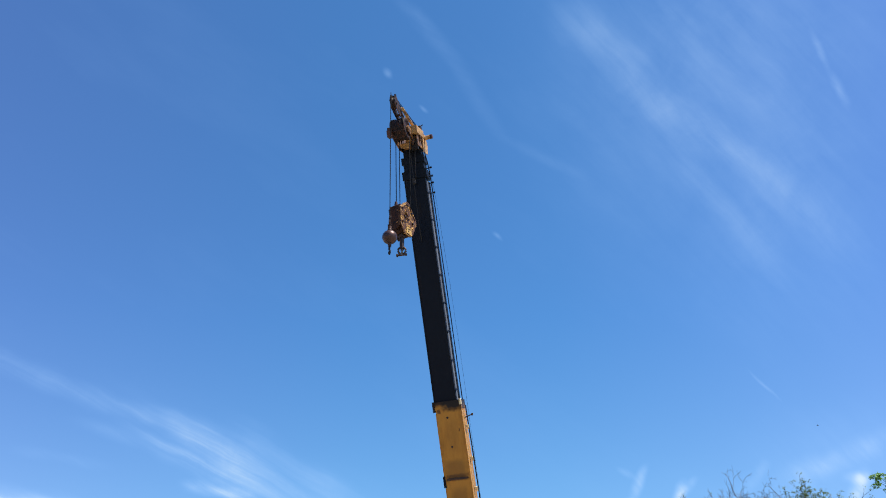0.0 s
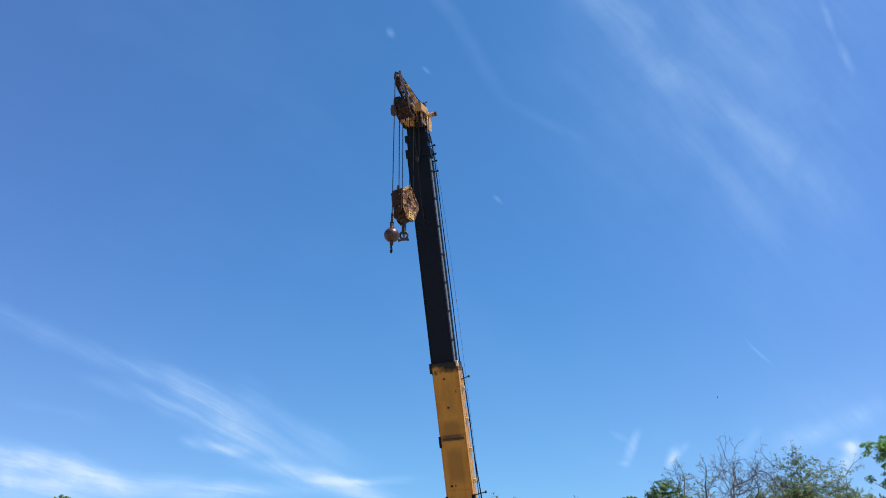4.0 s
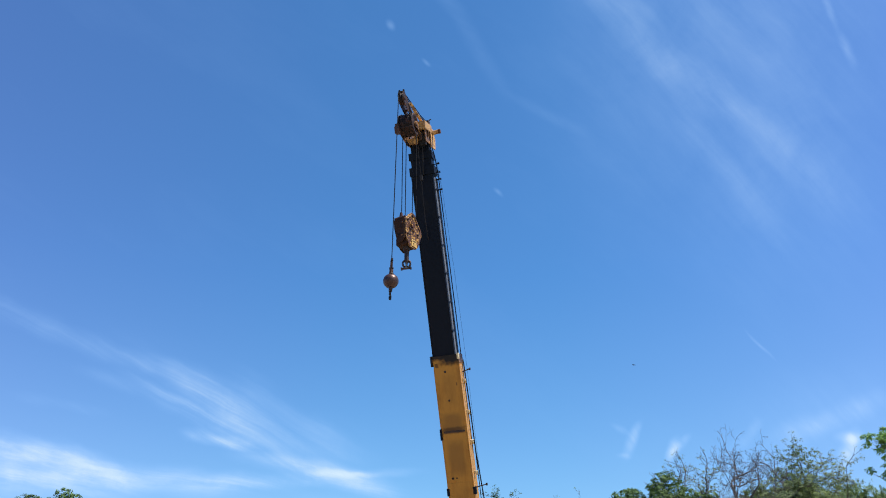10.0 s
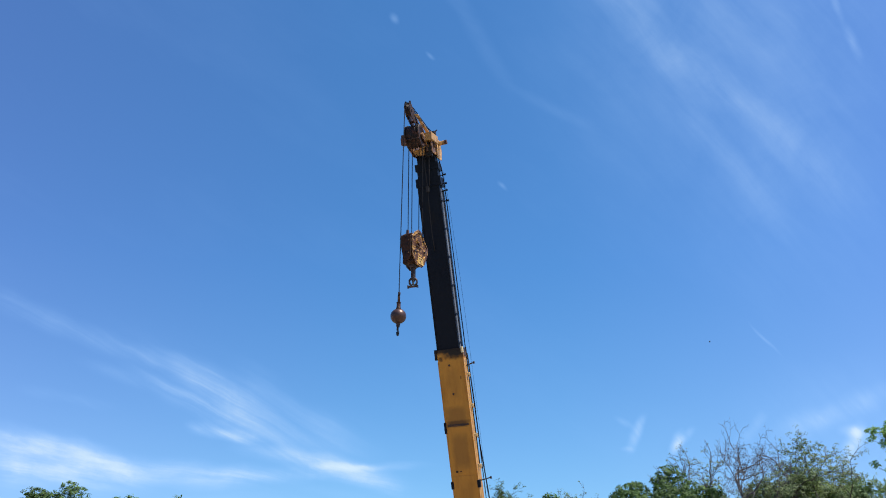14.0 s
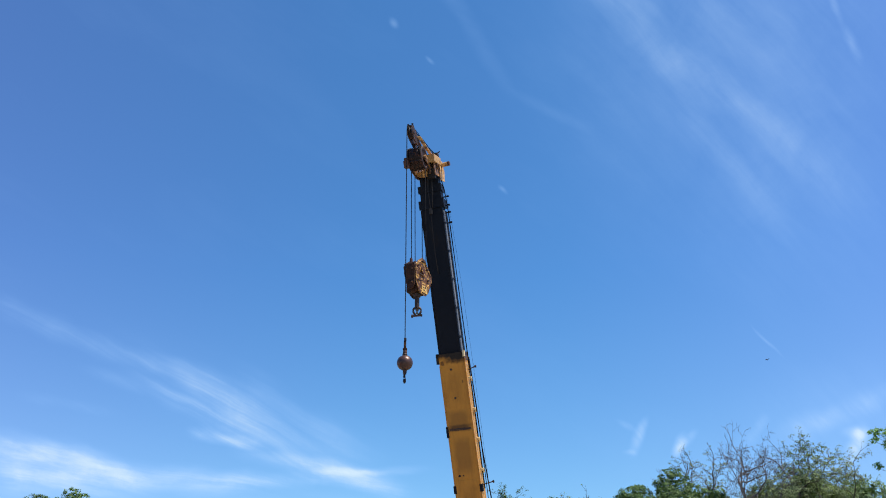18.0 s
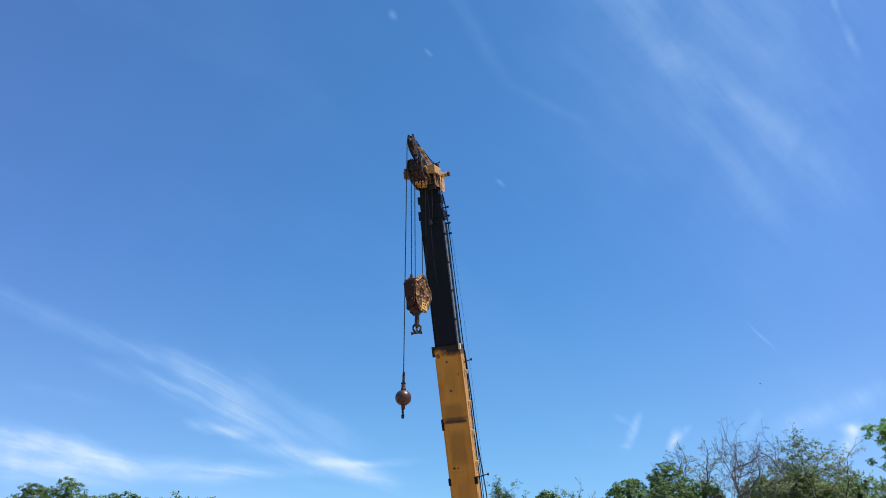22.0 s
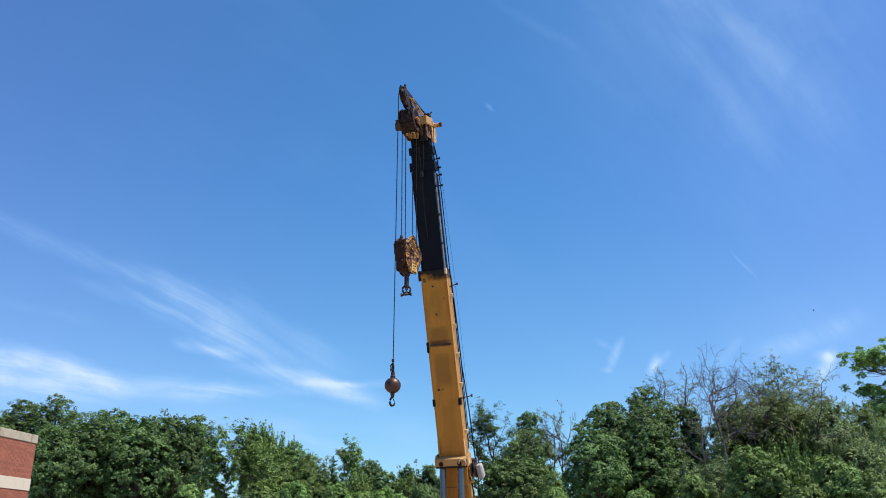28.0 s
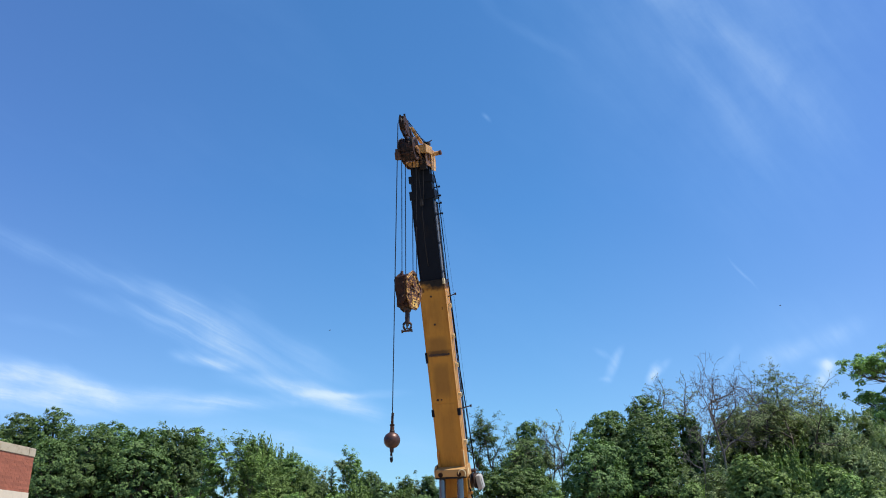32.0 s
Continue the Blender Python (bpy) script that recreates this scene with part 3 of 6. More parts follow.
part("weld_strip", plate(BM(), [(-0.262, 2.285), (-0.20, 2.268), (-0.12, 2.278), (-0.05, 2.264), (0.03, 2.277), (0.10, 2.268), (0.17, 2.281), (0.235, 2.276), (0.27, 2.300), (0.24, 2.326), (0.16, 2.318), (0.10, 2.330), (0.03, 2.320), (-0.05, 2.333), (-0.12, 2.320), (-0.20, 2.334), (-0.262, 2.318)], -0.012, 0.001, "y"), BURNT, boom, "dark burnt cross weld under the boom")
part("doubler_plate", block(BM(), (-0.29, -0.006, 1.16), (0.29, 0.001, 2.28), bevel=0.002), BOOM_PAINT, boom, "yellow doubler plate")
part("doubler_plate", block(BM(), (-0.29, -0.008, -0.35), (0.29, 0.001, 1.12), bevel=0.002), BOOM_PAINT, boom)
for x in (-0.318, 0.318):
    part("side_pad", block(BM(), (x - 0.035, -0.014, 0.83), (x + 0.035, 0.09, 1.0), bevel=0.006), BLACK, boom, "black slide pad")
    part("edge_flange", block(BM(), (x - 0.008, -0.010, -0.4), (x + 0.004, 0.02, 3.82), bevel=0.003), YELLOW, boom, "yellow corner flange weld")
part("side_hook", block(BM(), (-0.352, -0.03, 2.12), (-0.30, 0.05, 2.38), bevel=0.008), BLACK, boom, "dark bracket on the boom edge")
for outline in ([(-0.19, 1.20), (-0.14, 1.205), (-0.135, 1.24), (-0.17, 1.255), (-0.20, 1.23)], [(-0.09, 1.21), (-0.05, 1.215), (-0.055, 1.245), (-0.085, 1.24)]):
    part("scuff_mark", plate(BM(), outline, -0.0095, -0.006, "y"), SHEAVE, boom, "dark scuff in the paint")
for x in (-0.30, 0.30):
    part("corner_gusset", plate(BM(), [(-0.05, 0.0), (-0.02, 0.05), (0.25, 0.02), (0.25, -0.5), (-0.07, -0.5)], x - 0.022, x + 0.022), YELLOW, boom, "yellow corner gusset plate")
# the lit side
# added plate that carries the sunlit tone of the boom's side
part("side_plate", block(BM(), (-0.004, 0.03, -0.5), (0.010, 0.34, 3.84), pose(0.313, 0, 0, 0, 0, 5.1), bevel=0.003), LIT_SIDE_YELLOW, boom, "pale yellow boom side plate with sunlight in its colour")
part("side_rail", block(BM(), (0.300, 0.10, -0.5), (0.318, 0.125, 3.8), bevel=0.004), YELLOW, boom, "thin yellow rail along the side of the boom")
for z in (3.46, 2.72, 2.02, 1.30, 0.17):
    bm = block(BM(), (0.29, 0.20, z - 0.03), (0.375, 0.30, z + 0.03), bevel=0.01)
    block(bm, (0.345, 0.22, z - 0.075), (0.375, 0.28, z + 0.03), bevel=0.008)
    part("cable_bracket", bm, PALE, boom, "pale painted cable bracket")
for z, x in ((3.66, 0.49), (0.95, 0.56)):
    part("guide_arm", rod(BM(), (0.30, 0.25, z), (x, 0.25, z + 0.05), 0.013), STEEL, boom, "thin dark cable guide arm")
    part("guide_eye", block(BM(), (x - 0.015, 0.23, z + 0.02), (x + 0.025, 0.27, z + 0.08), bevel=0.008), STEEL, boom)
part("control_cable", sweep(BM(), [(0.48, 0.3, -0.6), (0.455, 0.28, 0.6), (0.395, 0.26, 1.8), (0.385, 0.25, 2.9), (0.36, 0.25, 3.95)], 0.014), ROPE, boom, "black control cable along the boom")
part("control_cable", sweep(BM(), [(0.36, 0.36, 0.2), (0.365, 0.35, 1.5), (0.37, 0.35, 2.7), (0.355, 0.3, 3.9)], 0.010), ROPE, boom)
# saddle and lift cylinders
bm = block(BM(), (-0.335, -0.30, -0.545), (0.395, 0.02, -0.37), bevel=0.02)
part("lift_saddle", bm, LIT_YELLOW, boom, "yellow cross saddle for the lift cylinders")
part("saddle_skirt", block(BM(), (-0.345, -0.31, -0.585), (0.405, -0.02, -0.547), bevel=0.01), GREASE, boom, "black lower lip of the saddle")
for x in (-0.215, 0.235):
    part("pin_boss", rod(BM(), (x - 0.09, -0.20, -0.51), (x + 0.09, -0.20, -0.51), 0.095, sides=24), LIT_YELLOW, boom, "yellow pin boss")
    # dark discs put in place of the dark pin recesses
    part("pin_cap", rod(BM(), (x, -0.318, -0.485), (x, -0.29, -0.485), 0.055, sides=18), DARK_RUST, boom, "dark disc standing for a pin hole")
for x0, x1 in ((0.40, 0.43), (-0.37, -0.34)):
    part("saddle_ear", plate(BM(), [(-0.28, -0.57), (-0.28, -0.39), (-0.18, -0.31), (0.05, -0.31), (0.12, -0.57)], x0, x1), LIT_YELLOW, boom, "pale yellow side ear of the saddle")
part("ear_window", block(BM(), (0.431, -0.19, -0.525), (0.437, -0.10, -0.39), bevel=0.002), PALE, boom, "pale slot in the saddle ear")
part("stop_post", block(BM(), (0.30, -0.05, -0.37), (0.34, 0.0, 0.0), bevel=0.01), PALE, boom, "pale upright stop")
part("boss_arch", sweep(BM(), [(0.31 + 0.085 * math.cos(radians(a)), -0.315, -0.48 + 0.10 * math.sin(radians(a))) for a in range(-40, 181, 20)], 0.014), PALE, boom, "pale rounded rim of the pin boss")
LOW = 2.75                                            # length of a lift cylinder
for x in (-0.222, 0.217):
    cyl = part("lift_cylinder", rod(BM(), (0, 0, -LOW), (0, 0, -1.25), 0.115, sides=28), YELLOW, crane, "yellow hydraulic lift cylinder")
    cyl.matrix_basis = BOOM_IN @ Matrix.Translation((x, -0.135, -0.51)) @ pose(0, 0, 0, -19.0)
    part("piston_rod", rod(BM(), (0, 0, -1.25), (0, 0, -0.05), 0.078, sides=28), CHROME, cyl, "bright chromed piston rod")
    part("gland", rod(BM(), (0, 0, -1.34), (0, 0, -1.22), 0.125, sides=28), GREASE, cyl, "black cylinder gland")
# cable reel on the lit side
reel = part("cable_reel", wheel_profile(BM(), [(0.19, 0), (0.20, 0.01), (0.20, 0.03), (0.07, 0.035), (0.07, 0.085), (0.20, 0.09), (0.20, 0.11), (0.19, 0.12)], (0.36, 0.32, -0.78), 30), STEEL, boom, "dark cable reel with wound cable")
part("reel_arm", block(BM(), (0.30, 0.26, -0.72), (0.36, 0.38, -0.40), bevel=0.01), YELLOW, boom, "yellow reel arm")
part("reel_bracket", block(BM(), (0.36, 0.22, -0.58), (0.50, 0.42, -0.53), bevel=0.01), STEEL, boom, "dark reel bracket")
part("reel_housing", block(BM(), (-0.06, 0.20, -0.17), (0.06, 0.44, 0.17), pose(0.565, 0, -0.83, 0, -9), bevel=0.03), GREY, boom, "grey sheet metal reel housing")
part("housing_cover", block(BM(), (0.062, 0.24, -0.14), (0.075, 0.40, 0.13), pose(0.565, 0, -0.83, 0, -9), bevel=0.006), GREY, boom)
# thin dark plate that makes the housing's left face darker
part("housing_back", block(BM(), (-0.085, 0.22, -0.15), (-0.062, 0.42, 0.16), pose(0.565, 0, -0.83, 0, -9), bevel=0.006), STEEL, boom, "dark plate over the left face of the reel housing")
part("hose", sweep(BM(), [(0.35, 0.1, -0.9), (0.40, 0.08, -1.2), (0.37, 0.1, -1.7), (0.33, 0.12, -2.4)], 0.018), ROPE, boom, "black hydraulic hose")
for z in (-1.05, -1.45):
    part("hose_clip", block(BM(), (0.30, 0.06, z), (0.42, 0.14, z + 0.05), bevel=0.008), YELLOW, boom, "yellow hose clip")
part("belly_seam", block(BM(), (-0.29, -0.006, -1.115), (0.29, 0.001, -1.10)), RUST, boom, "dark seam across the boom")

# sliding section: it runs in along the boom
bm = tube(BM(), 0.268, 0.03, 0.045, 0.415, 0.02, 0.3, 6.62)
bmesh.ops.translate(bm, vec=(-0.009, 0, 0), verts=bm.verts[:])
ext = part("boom_extension", bm, BLACK, crane, "matt black steel boom extension")
part("extension_collar", tube(BM(), 0.318, 0.05, 0.02, 0.49, 0.05, 6.52, 6.74), BLACK, ext)
part("third_section", tube(BM(), 0.262, 0.035, 0.06, 0.44, 0.03, 6.60, 7.10), BLACK, ext, "black third boom section")
part("third_collar", tube(BM(), 0.30, 0.05, 0.04, 0.46, 0.045, 6.93, 7.11), BLACK, ext)
part("tip_section", tube(BM(), 0.235, 0.03, 0.08, 0.42, 0.03, 7.0, 7.42), BLACK, ext, "black boom tip section")
part("lower_flange", block(BM(), (-0.295, 0.03, 0.9), (-0.265, 0.07, 6.5), bevel=0.006), BLACK, ext, "black corner flange")
part("lower_flange", block(BM(), (0.248, 0.03, 0.9), (0.264, 0.06, 6.5), bevel=0.004), BLACK, ext)
# sunlit part of the black side, drawn as a grey strip
part("side_strip", block(BM(), (0.20, 0.14, 0.9), (0.263, 0.27, 6.45), bevel=0.006), LIT_BLACK, ext, "grey strip for sunlight on the black boom side")
part("back_rail", block(BM(), (0.20, 0.302, 0.9), (0.270, 0.425, 6.45), bevel=0.008), BLACK, ext, "black corner rail")
for k in range(9):
    z = 6.1 - 0.70 * k
    bm = block(BM(), (-0.010, 0.07, -0.022), (0.010, 0.39, 0.022), bevel=0.005)
    bmesh.ops.transform(bm, matrix=pose(0.268, 0, z, 12), verts=bm.verts[:])
    part("stiffener", bm, BLACK, ext, "black diagonal stiffener bar")
for z in (6.79, 6.57, 6.39, 6.13):
    part("stub_guide", rod(BM(), (0.22, 0.28, z), (0.375, 0.28, z + 0.01), 0.014), BLACK, ext, "dark stub cable guide")
    part("guide_knob", rod(BM(), (0.36, 0.28, z + 0.01), (0.40, 0.28, z + 0.012), 0.026), BLACK, ext)
part("tip_cable", sweep(BM(), [(0.312, 0.44, -0.30), (0.312, 0.44, 1.4), (0.312, 0.44, 2.9), (0.305, 0.44, 4.4), (0.30, 0.44, 5.8), (0.30, 0.42, 6.6), (0.30, 0.30, 7.0), (0.24, 0.3, 7.35)], 0.013), ROPE, ext, "thin black cable to the boom tip")
part("signal_wire", sweep(BM(), [(0.40, 0.52, -3.0), (0.40, 0.52, 2.4), (0.385, 0.51, 4.2), (0.35, 0.46, 6.0), (0.31, 0.40, 6.95)], 0.0028, 5), ROPE, ext, "very thin signal wire beside the boom")
part("dangling_cable", sweep(BM(), [(0.02, -0.01, 7.38), (-0.01, -0.06, 7.0), (0.0, -0.09, 6.45), (-0.015, -0.07, 6.2), (-0.03, -0.08, 5.4), (-0.04, 0.02, 4.9)], 0.010), CORD, ext, "loose cable hanging under the tip")
part("anti_block_weight", rod(BM(), (-0.0, -0.09, 6.36), (-0.0, -0.085, 6.50), 0.042, sides=14), CORD, ext, "dark limit switch weight on its cable")
part("limit_chain", sweep(BM(), [(0.13, 0.0, 7.42), (0.10, -0.05, 7.05), (0.07, -0.07, 6.7), (0.05, -0.06, 6.5)], 0.012), CORD, ext, "dark limit switch chain")
# boom head
HEAD_LIT = [(-0.16, 7.30), (0.50, 7.30), (0.58, 7.45), (0.52, 7.64), (0.30, 7.74), (0.06, 7.74), (-0.12, 7.66), (-0.20, 7.52)]
HEAD_FAR = [(-0.10, 7.28), (0.50, 7.30), (0.56, 7.70), (0.05, 7.88), (-0.28, 7.80), (-0.62, 7.62), (-0.66, 7.52), (-0.50, 7.42)]
part("head_plate", plate(BM(), HEAD_LIT, 0.235, 0.257), WORN, ext, "worn yellow boom head side plate")
part("head_plate", plate(BM(), HEAD_FAR, -0.262, -0.24), WORN, ext, "worn yellow boom head side plate")
part("axle_arm", plate(BM(), [(-0.20, 7.52), (-0.16, 7.66), (-0.44, 7.76), (-0.54, 7.70), (-0.50, 7.60)], 0.125, 0.15), WORN, ext, "worn yellow sheave arm")
# gussets take the darker worn paint to draw shade here
for y in (-0.02, 0.16, 0.34):
    part("head_gusset", plate(BM(), [(0.235, 7.40), (0.30, 7.46), (0.30, 7.72), (0.235, 7.80)], y, y + 0.02, "y"), WORN, ext, "worn yellow gusset")
part("head_cross_tube", block(BM(), (-0.235, 0.05, 7.32), (0.235, 0.5, 7.40), bevel=0.015), WORN, ext, "worn yellow cross tube")
part("head_belly", plate(BM(), [(-0.20, 7.31), (0.03, 7.29), (0.05, 7.40), (0.0, 7.45), (-0.25, 7.42)], -0.13, -0.09, "y"), LIT_WORN, ext, "yellow belly plate of the boom head")
# added dark block, drawn for the shadow under the head
part("head_bracket", block(BM(), (0.06, -0.15, 7.22), (0.235, -0.04, 7.46), bevel=0.02), GREASE, ext, "added dark block for the shadow under the boom head")
part("rope_cleat", block(BM(), (0.10, -0.19, 7.34), (0.16, -0.151, 7.52), bevel=0.012), WORN, ext, "worn rope cleat")
part("head_web", block(BM(), (-0.06, -0.12, 7.45), (0.15, 0.30, 7.597), bevel=0.02), LIT_WORN, ext, "worn yellow web of the boom head")
part("head_top_plate", block(BM(), (-0.02, -0.25, 7.60), (0.30, 0.34, 7.80), bevel=0.015), LIT_YELLOW, ext, "pale yellow top plate of the boom head")
# filler rib coloured dark for the shade below the top plate
part("head_rib", block(BM(), (0.152, -0.07, 7.40), (0.232, 0.02, 7.597), bevel=0.012), BURNT, ext, "dark rib with the shade under the top plate in its colour")
for x in (0.10, 0.145):
    part("cross_line", sweep(BM(), [(x - 0.05, -0.15, 7.70), (x + 0.02, -0.17, 7.52), (x + 0.09, -0.16, 7.34)], 0.012), CORD, ext, "slanting grey line across the boom head")
part("ear_plate", plate(BM(), [(0.18, 7.22), (0.52, 7.22), (0.62, 7.5), (0.5, 7.74), (0.22, 7.72)], 0.262, 0.285), LIT_WORN, ext, "worn yellow outer ear plate")
part("jib_pin_lug", rod(BM(), (0.25, 0.42, 7.63), (0.49, 0.42, 7.645), 0.055, sides=18), LIT_WORN, ext, "yellow jib pin lug")
part("lug_end", rod(BM(), (0.440, 0.42, 7.642), (0.496, 0.42, 7.6455), 0.058, sides=18), RUST, ext, "rusty end of the lug")
part("limit_switch", block(BM(), (0.12, 0.2, 7.84), (0.27, 0.36, 7.93), bevel=0.02), STEEL, ext, "dark limit switch box")
part("switch_arm", rod(BM(), (0.20, 0.28, 7.90), (0.32, 0.30, 7.96), 0.014), STEEL, ext)
for k in range(4):
    x = -0.205 + 0.094 * k
    part("head_sheave", wheel_profile(BM(), [(0.05, -0.030), (0.20, -0.020), (0.22, -0.045), (0.275, -0.046), (0.283, -0.030), (0.262, -0.012), (0.262, 0.012), (0.283, 0.030), (0.275, 0.046), (0.22, 0.045), (0.20, 0.020), (0.05, 0.030)], (x, -0.46, 7.68), 32), SHEAVE, ext, "dark rusted rope sheave")
part("sheave_axle", rod(BM(), (-0.28, -0.46, 7.68), (0.16, -0.46, 7.68), 0.055, sides=18), WORN, ext, "worn sheave axle")
part("rope_guard", rod(BM(), (-0.26, -0.77, 7.56), (0.12, -0.77, 7.56), 0.016, sides=10), SHEAVE, ext, "dark rope guard bar")
part("guard_block", block(BM(), (-0.31, -0.86, 7.42), (-0.19, -0.70, 7.60), bevel=0.02), RUST, ext, "rusty rope guard block")
part("dead_end_lug", block(BM(), (-0.30, -0.82, 7.60), (-0.22, -0.72, 7.68), bevel=0.02), RUST, ext, "rusty dead end lug")
for x in (-0.205, 0.077):
    part("head_rope", sweep(BM(), [(x, 0.06, 7.30), (x, -0.06, 7.62), (x, -0.24, 7.9), (x, -0.46, 7.972), (x, -0.66, 7.89), (x, -0.745, 7.70)], 0.014), ROPE, ext, "wire rope over the head sheave")
# auxiliary nose
NOSE = [(-0.36, 7.80), (-0.20, 7.86), (-0.60, 8.17), (-0.84, 8.40), (-0.95, 8.40), (-1.03, 8.27), (-0.97, 8.09), (-0.76, 7.96)]
for x in (-0.075, 0.04):
    part("nose_plate", plate(BM(), NOSE, x, x + 0.02), SHEAVE, ext, "rusty brown auxiliary nose plate")
for x in (-0.035, 0.02):
    part("nose_sheave", wheel_profile(BM(), [(0.04, -0.024), (0.15, -0.026), (0.15, -0.018), (0.12, -0.005), (0.12, 0.005), (0.15, 0.018), (0.15, 0.026), (0.04, 0.024)], (x, -0.91, 8.21), 30), SHEAVE, ext, "dark rope sheave of the nose")
part("nose_axle", rod(BM(), (-0.095, -0.91, 8.21), (0.08, -0.91, 8.21), 0.035, sides=16), STEEL, ext)
part("nose_spacer", rod(BM(), (-0.06, -0.60, 8.01), (0.09, -0.60, 8.01), 0.03), RUST, ext, "rusty spacer tube")
part("nose_pin", rod(BM(), (-0.058, -0.89, 8.38), (-0.058, -0.89, 8.445), 0.024), GREASE, ext, "dark retaining pin")
part("nose_pin", rod(BM(), (0.045, -0.88, 8.38), (0.045, -0.88, 8.45), 0.024), GREASE, ext)
part("nose_cap", block(BM(), (-0.05, -0.97, 8.34), (0.035, -0.83, 8.40), bevel=0.02), GREASE, ext, "dark cap over the nose sheave")
for x in (-0.005, 0.025):
    part("whip_line", sweep(BM(), [(x + 0.22, 0.30, 7.84), (x + 0.15, -0.10, 7.97), (x + 0.03, -0.72, 8.32), (x - 0.01, -0.88, 8.385), (x - 0.03, -1.0, 8.36), (-0.045, -1.11, 8.22)], 0.010), ROPE, ext, "wire rope over the auxiliary nose")
# pale stay bars that also draw the lit stripes on the nose
for x, y in ((0.128, -0.05), (0.150, -0.02), (0.172, 0.01)):
    part("nose_stay", sweep(BM(), [(x, y, 7.86), (x - 0.03, y - 0.35, 8.02), (x - 0.05, y - 0.62, 8.17)], 0.014), LIT_WORN, ext, "worn stay bar of the nose")

# what the boom stands on
part("turntable", wheel_profile(BM(), [(0.95, 0), (1.0, 0.03), (1.0, 0.2), (0.95, 0.24)], (0, -0.35, 1.02), 36, "z"), STEEL, crane, "dark slewing ring")
for x in (-0.55, 0.40):
    part("turret_plate", plate(BM(), [(-1.35, 1.26), (1.0, 1.26), (1.0, 1.5), (0.75, 2.05), (0.25, 2.05), (-0.9, 1.55), (-1.35, 1.45)], x, x + 0.06), YELLOW, crane, "yellow turret side plate")
part("foot_pin", rod(BM(), (-0.6, 0.34, 1.63), (0.52, 0.34, 1.63), 0.09, sides=20), STEEL, crane, "dark boom foot pin")
part("cylinder_pin", rod(BM(), (-0.6, -1.05, 1.33), (0.52, -1.05, 1.33), 0.07, sides=20), STEEL, crane)
part("carrier_deck", block(BM(), (-1.2, -3.6, 0.72), (1.2, 3.8, 1.02), bevel=0.05), YELLOW, crane, "yellow carrier deck")
for x in (-1.0, 1.0):
    for y in (-2.2, 2.3):
        w = part("wheel", wheel_profile(BM(), [(0.40, -0.22), (0.66, -0.24), (0.75, -0.17), (0.75, 0.17), (0.66, 0.24), (0.40, 0.22)], (x, y, 0.75), 36), RUBBER, crane, "black rubber tyre on a yellow rim")
        part("rim", wheel_profile(BM(), [(0.18, -0.25), (0.38, -0.23), (0.38, 0.23), (0.18, 0.25)], (x, y, 0.75), 28), YELLOW, w)

# ---------------------------------------------------------------- what hangs from it
# ropes run out of the sheaves, so each hangs in an upper and a lower length that slide past one another
WHIP_TOP = Vector((-1.018, 16.778, 11.444))           # where the single line leaves the nose at zero travel
FALL_TOP = Vector((-0.79, 17.634, 9.921))             # middle of the falls of the block at zero travel
UP = Vector((-0.1052, -0.304, 0.9468))
UP.normalize()


def rope(name, length, r, label):
    bm = BM()
    n = max(8, int(length / 0.25))
    sweep(bm, [(0, 0, -length * k / n) for k in range(n + 1)], r, 8)
    return tagged(part(name, bm, ROPE, None), label, "rope", "hoist ropes of the crane")


whip_upper = rope("whip_rope", 3.78, 0.0100, "dark wire rope hanging from the auxiliary nose")
whip_lower = rope("whip_rope", 3.60, 0.0095, "dark wire rope above the overhaul ball")
FALLS = (-0.178, -0.092, 0.075, 0.16)
FALL_LONG, FALL_SHORT = 1.75, 1.30
falls = [(rope("fall_rope", FALL_LONG, 0.0100, "dark wire rope hanging from the boom head"), rope("fall_rope", FALL_SHORT, 0.0092, "dark wire rope above the hook block"), dx) for dx in FALLS]

# overhaul ball, origin at the ball's centre
ball = thing("overhaul_ball", pose(0, 16, 5), "brown rusty steel overhaul ball hanging on a wire rope", "crane ball")
bm = BM()
bmesh.ops.create_uvsphere(bm, u_segments=40, v_segments=24, radius=0.165, matrix=Matrix.Diagonal((1, 1, 0.97, 1)))
for f in bm.faces:
    f.smooth = True
part("ball", bm, BALL, ball, "brown rust-stained steel ball")
part("neck", wheel_profile(BM(), [(0.055, 0.14), (0.05, 0.19), (0.035, 0.21), (0.03, 0.25)], (0, 0, 0), 20, "z"), STEEL, ball, "dark swivel neck")
part("swivel", rod(BM(), (0, 0, 0.21), (0, 0, 0.27), 0.042, sides=18), RUST, ball, "rusty swivel")
part("wedge_socket", plate(BM(), [(-0.024, 0.25), (0.028, 0.25), (0.036, 0.36), (0.022, 0.46), (-0.010, 0.48), (-0.028, 0.37)], -0.024, 0.024, "y"), DARK_RUST, ball, "rusty wedge socket")
part("socket_pin", rod(BM(), (0.0, -0.045, 0.30), (0.0, 0.045, 0.30), 0.02), STEEL, ball)
part("dead_end", sweep(BM(), [(0.03, 0, 0.44), (0.055, 0, 0.40), (0.05, 0, 0.33), (0.045, 0, 0.29)], 0.011), ROPE, ball, "short dead end of the rope")
part("rope_clip", block(BM(), (-0.02, -0.03, 0.48), (0.03, 0.02, 0.54), bevel=0.008), STEEL, ball)
part("shank", rod(BM(), (0, 0, -0.24), (0, 0, -0.15), 0.034, 0.045, 16), STEEL, ball, "dark hook shank")
hook = [(0.0, -0.215), (0.016, -0.245), (0.042, -0.290), (0.050, -0.340), (0.038, -0.388), (0.006, -0.412), (-0.028, -0.396), (-0.046, -0.352), (-0.042, -0.305)]
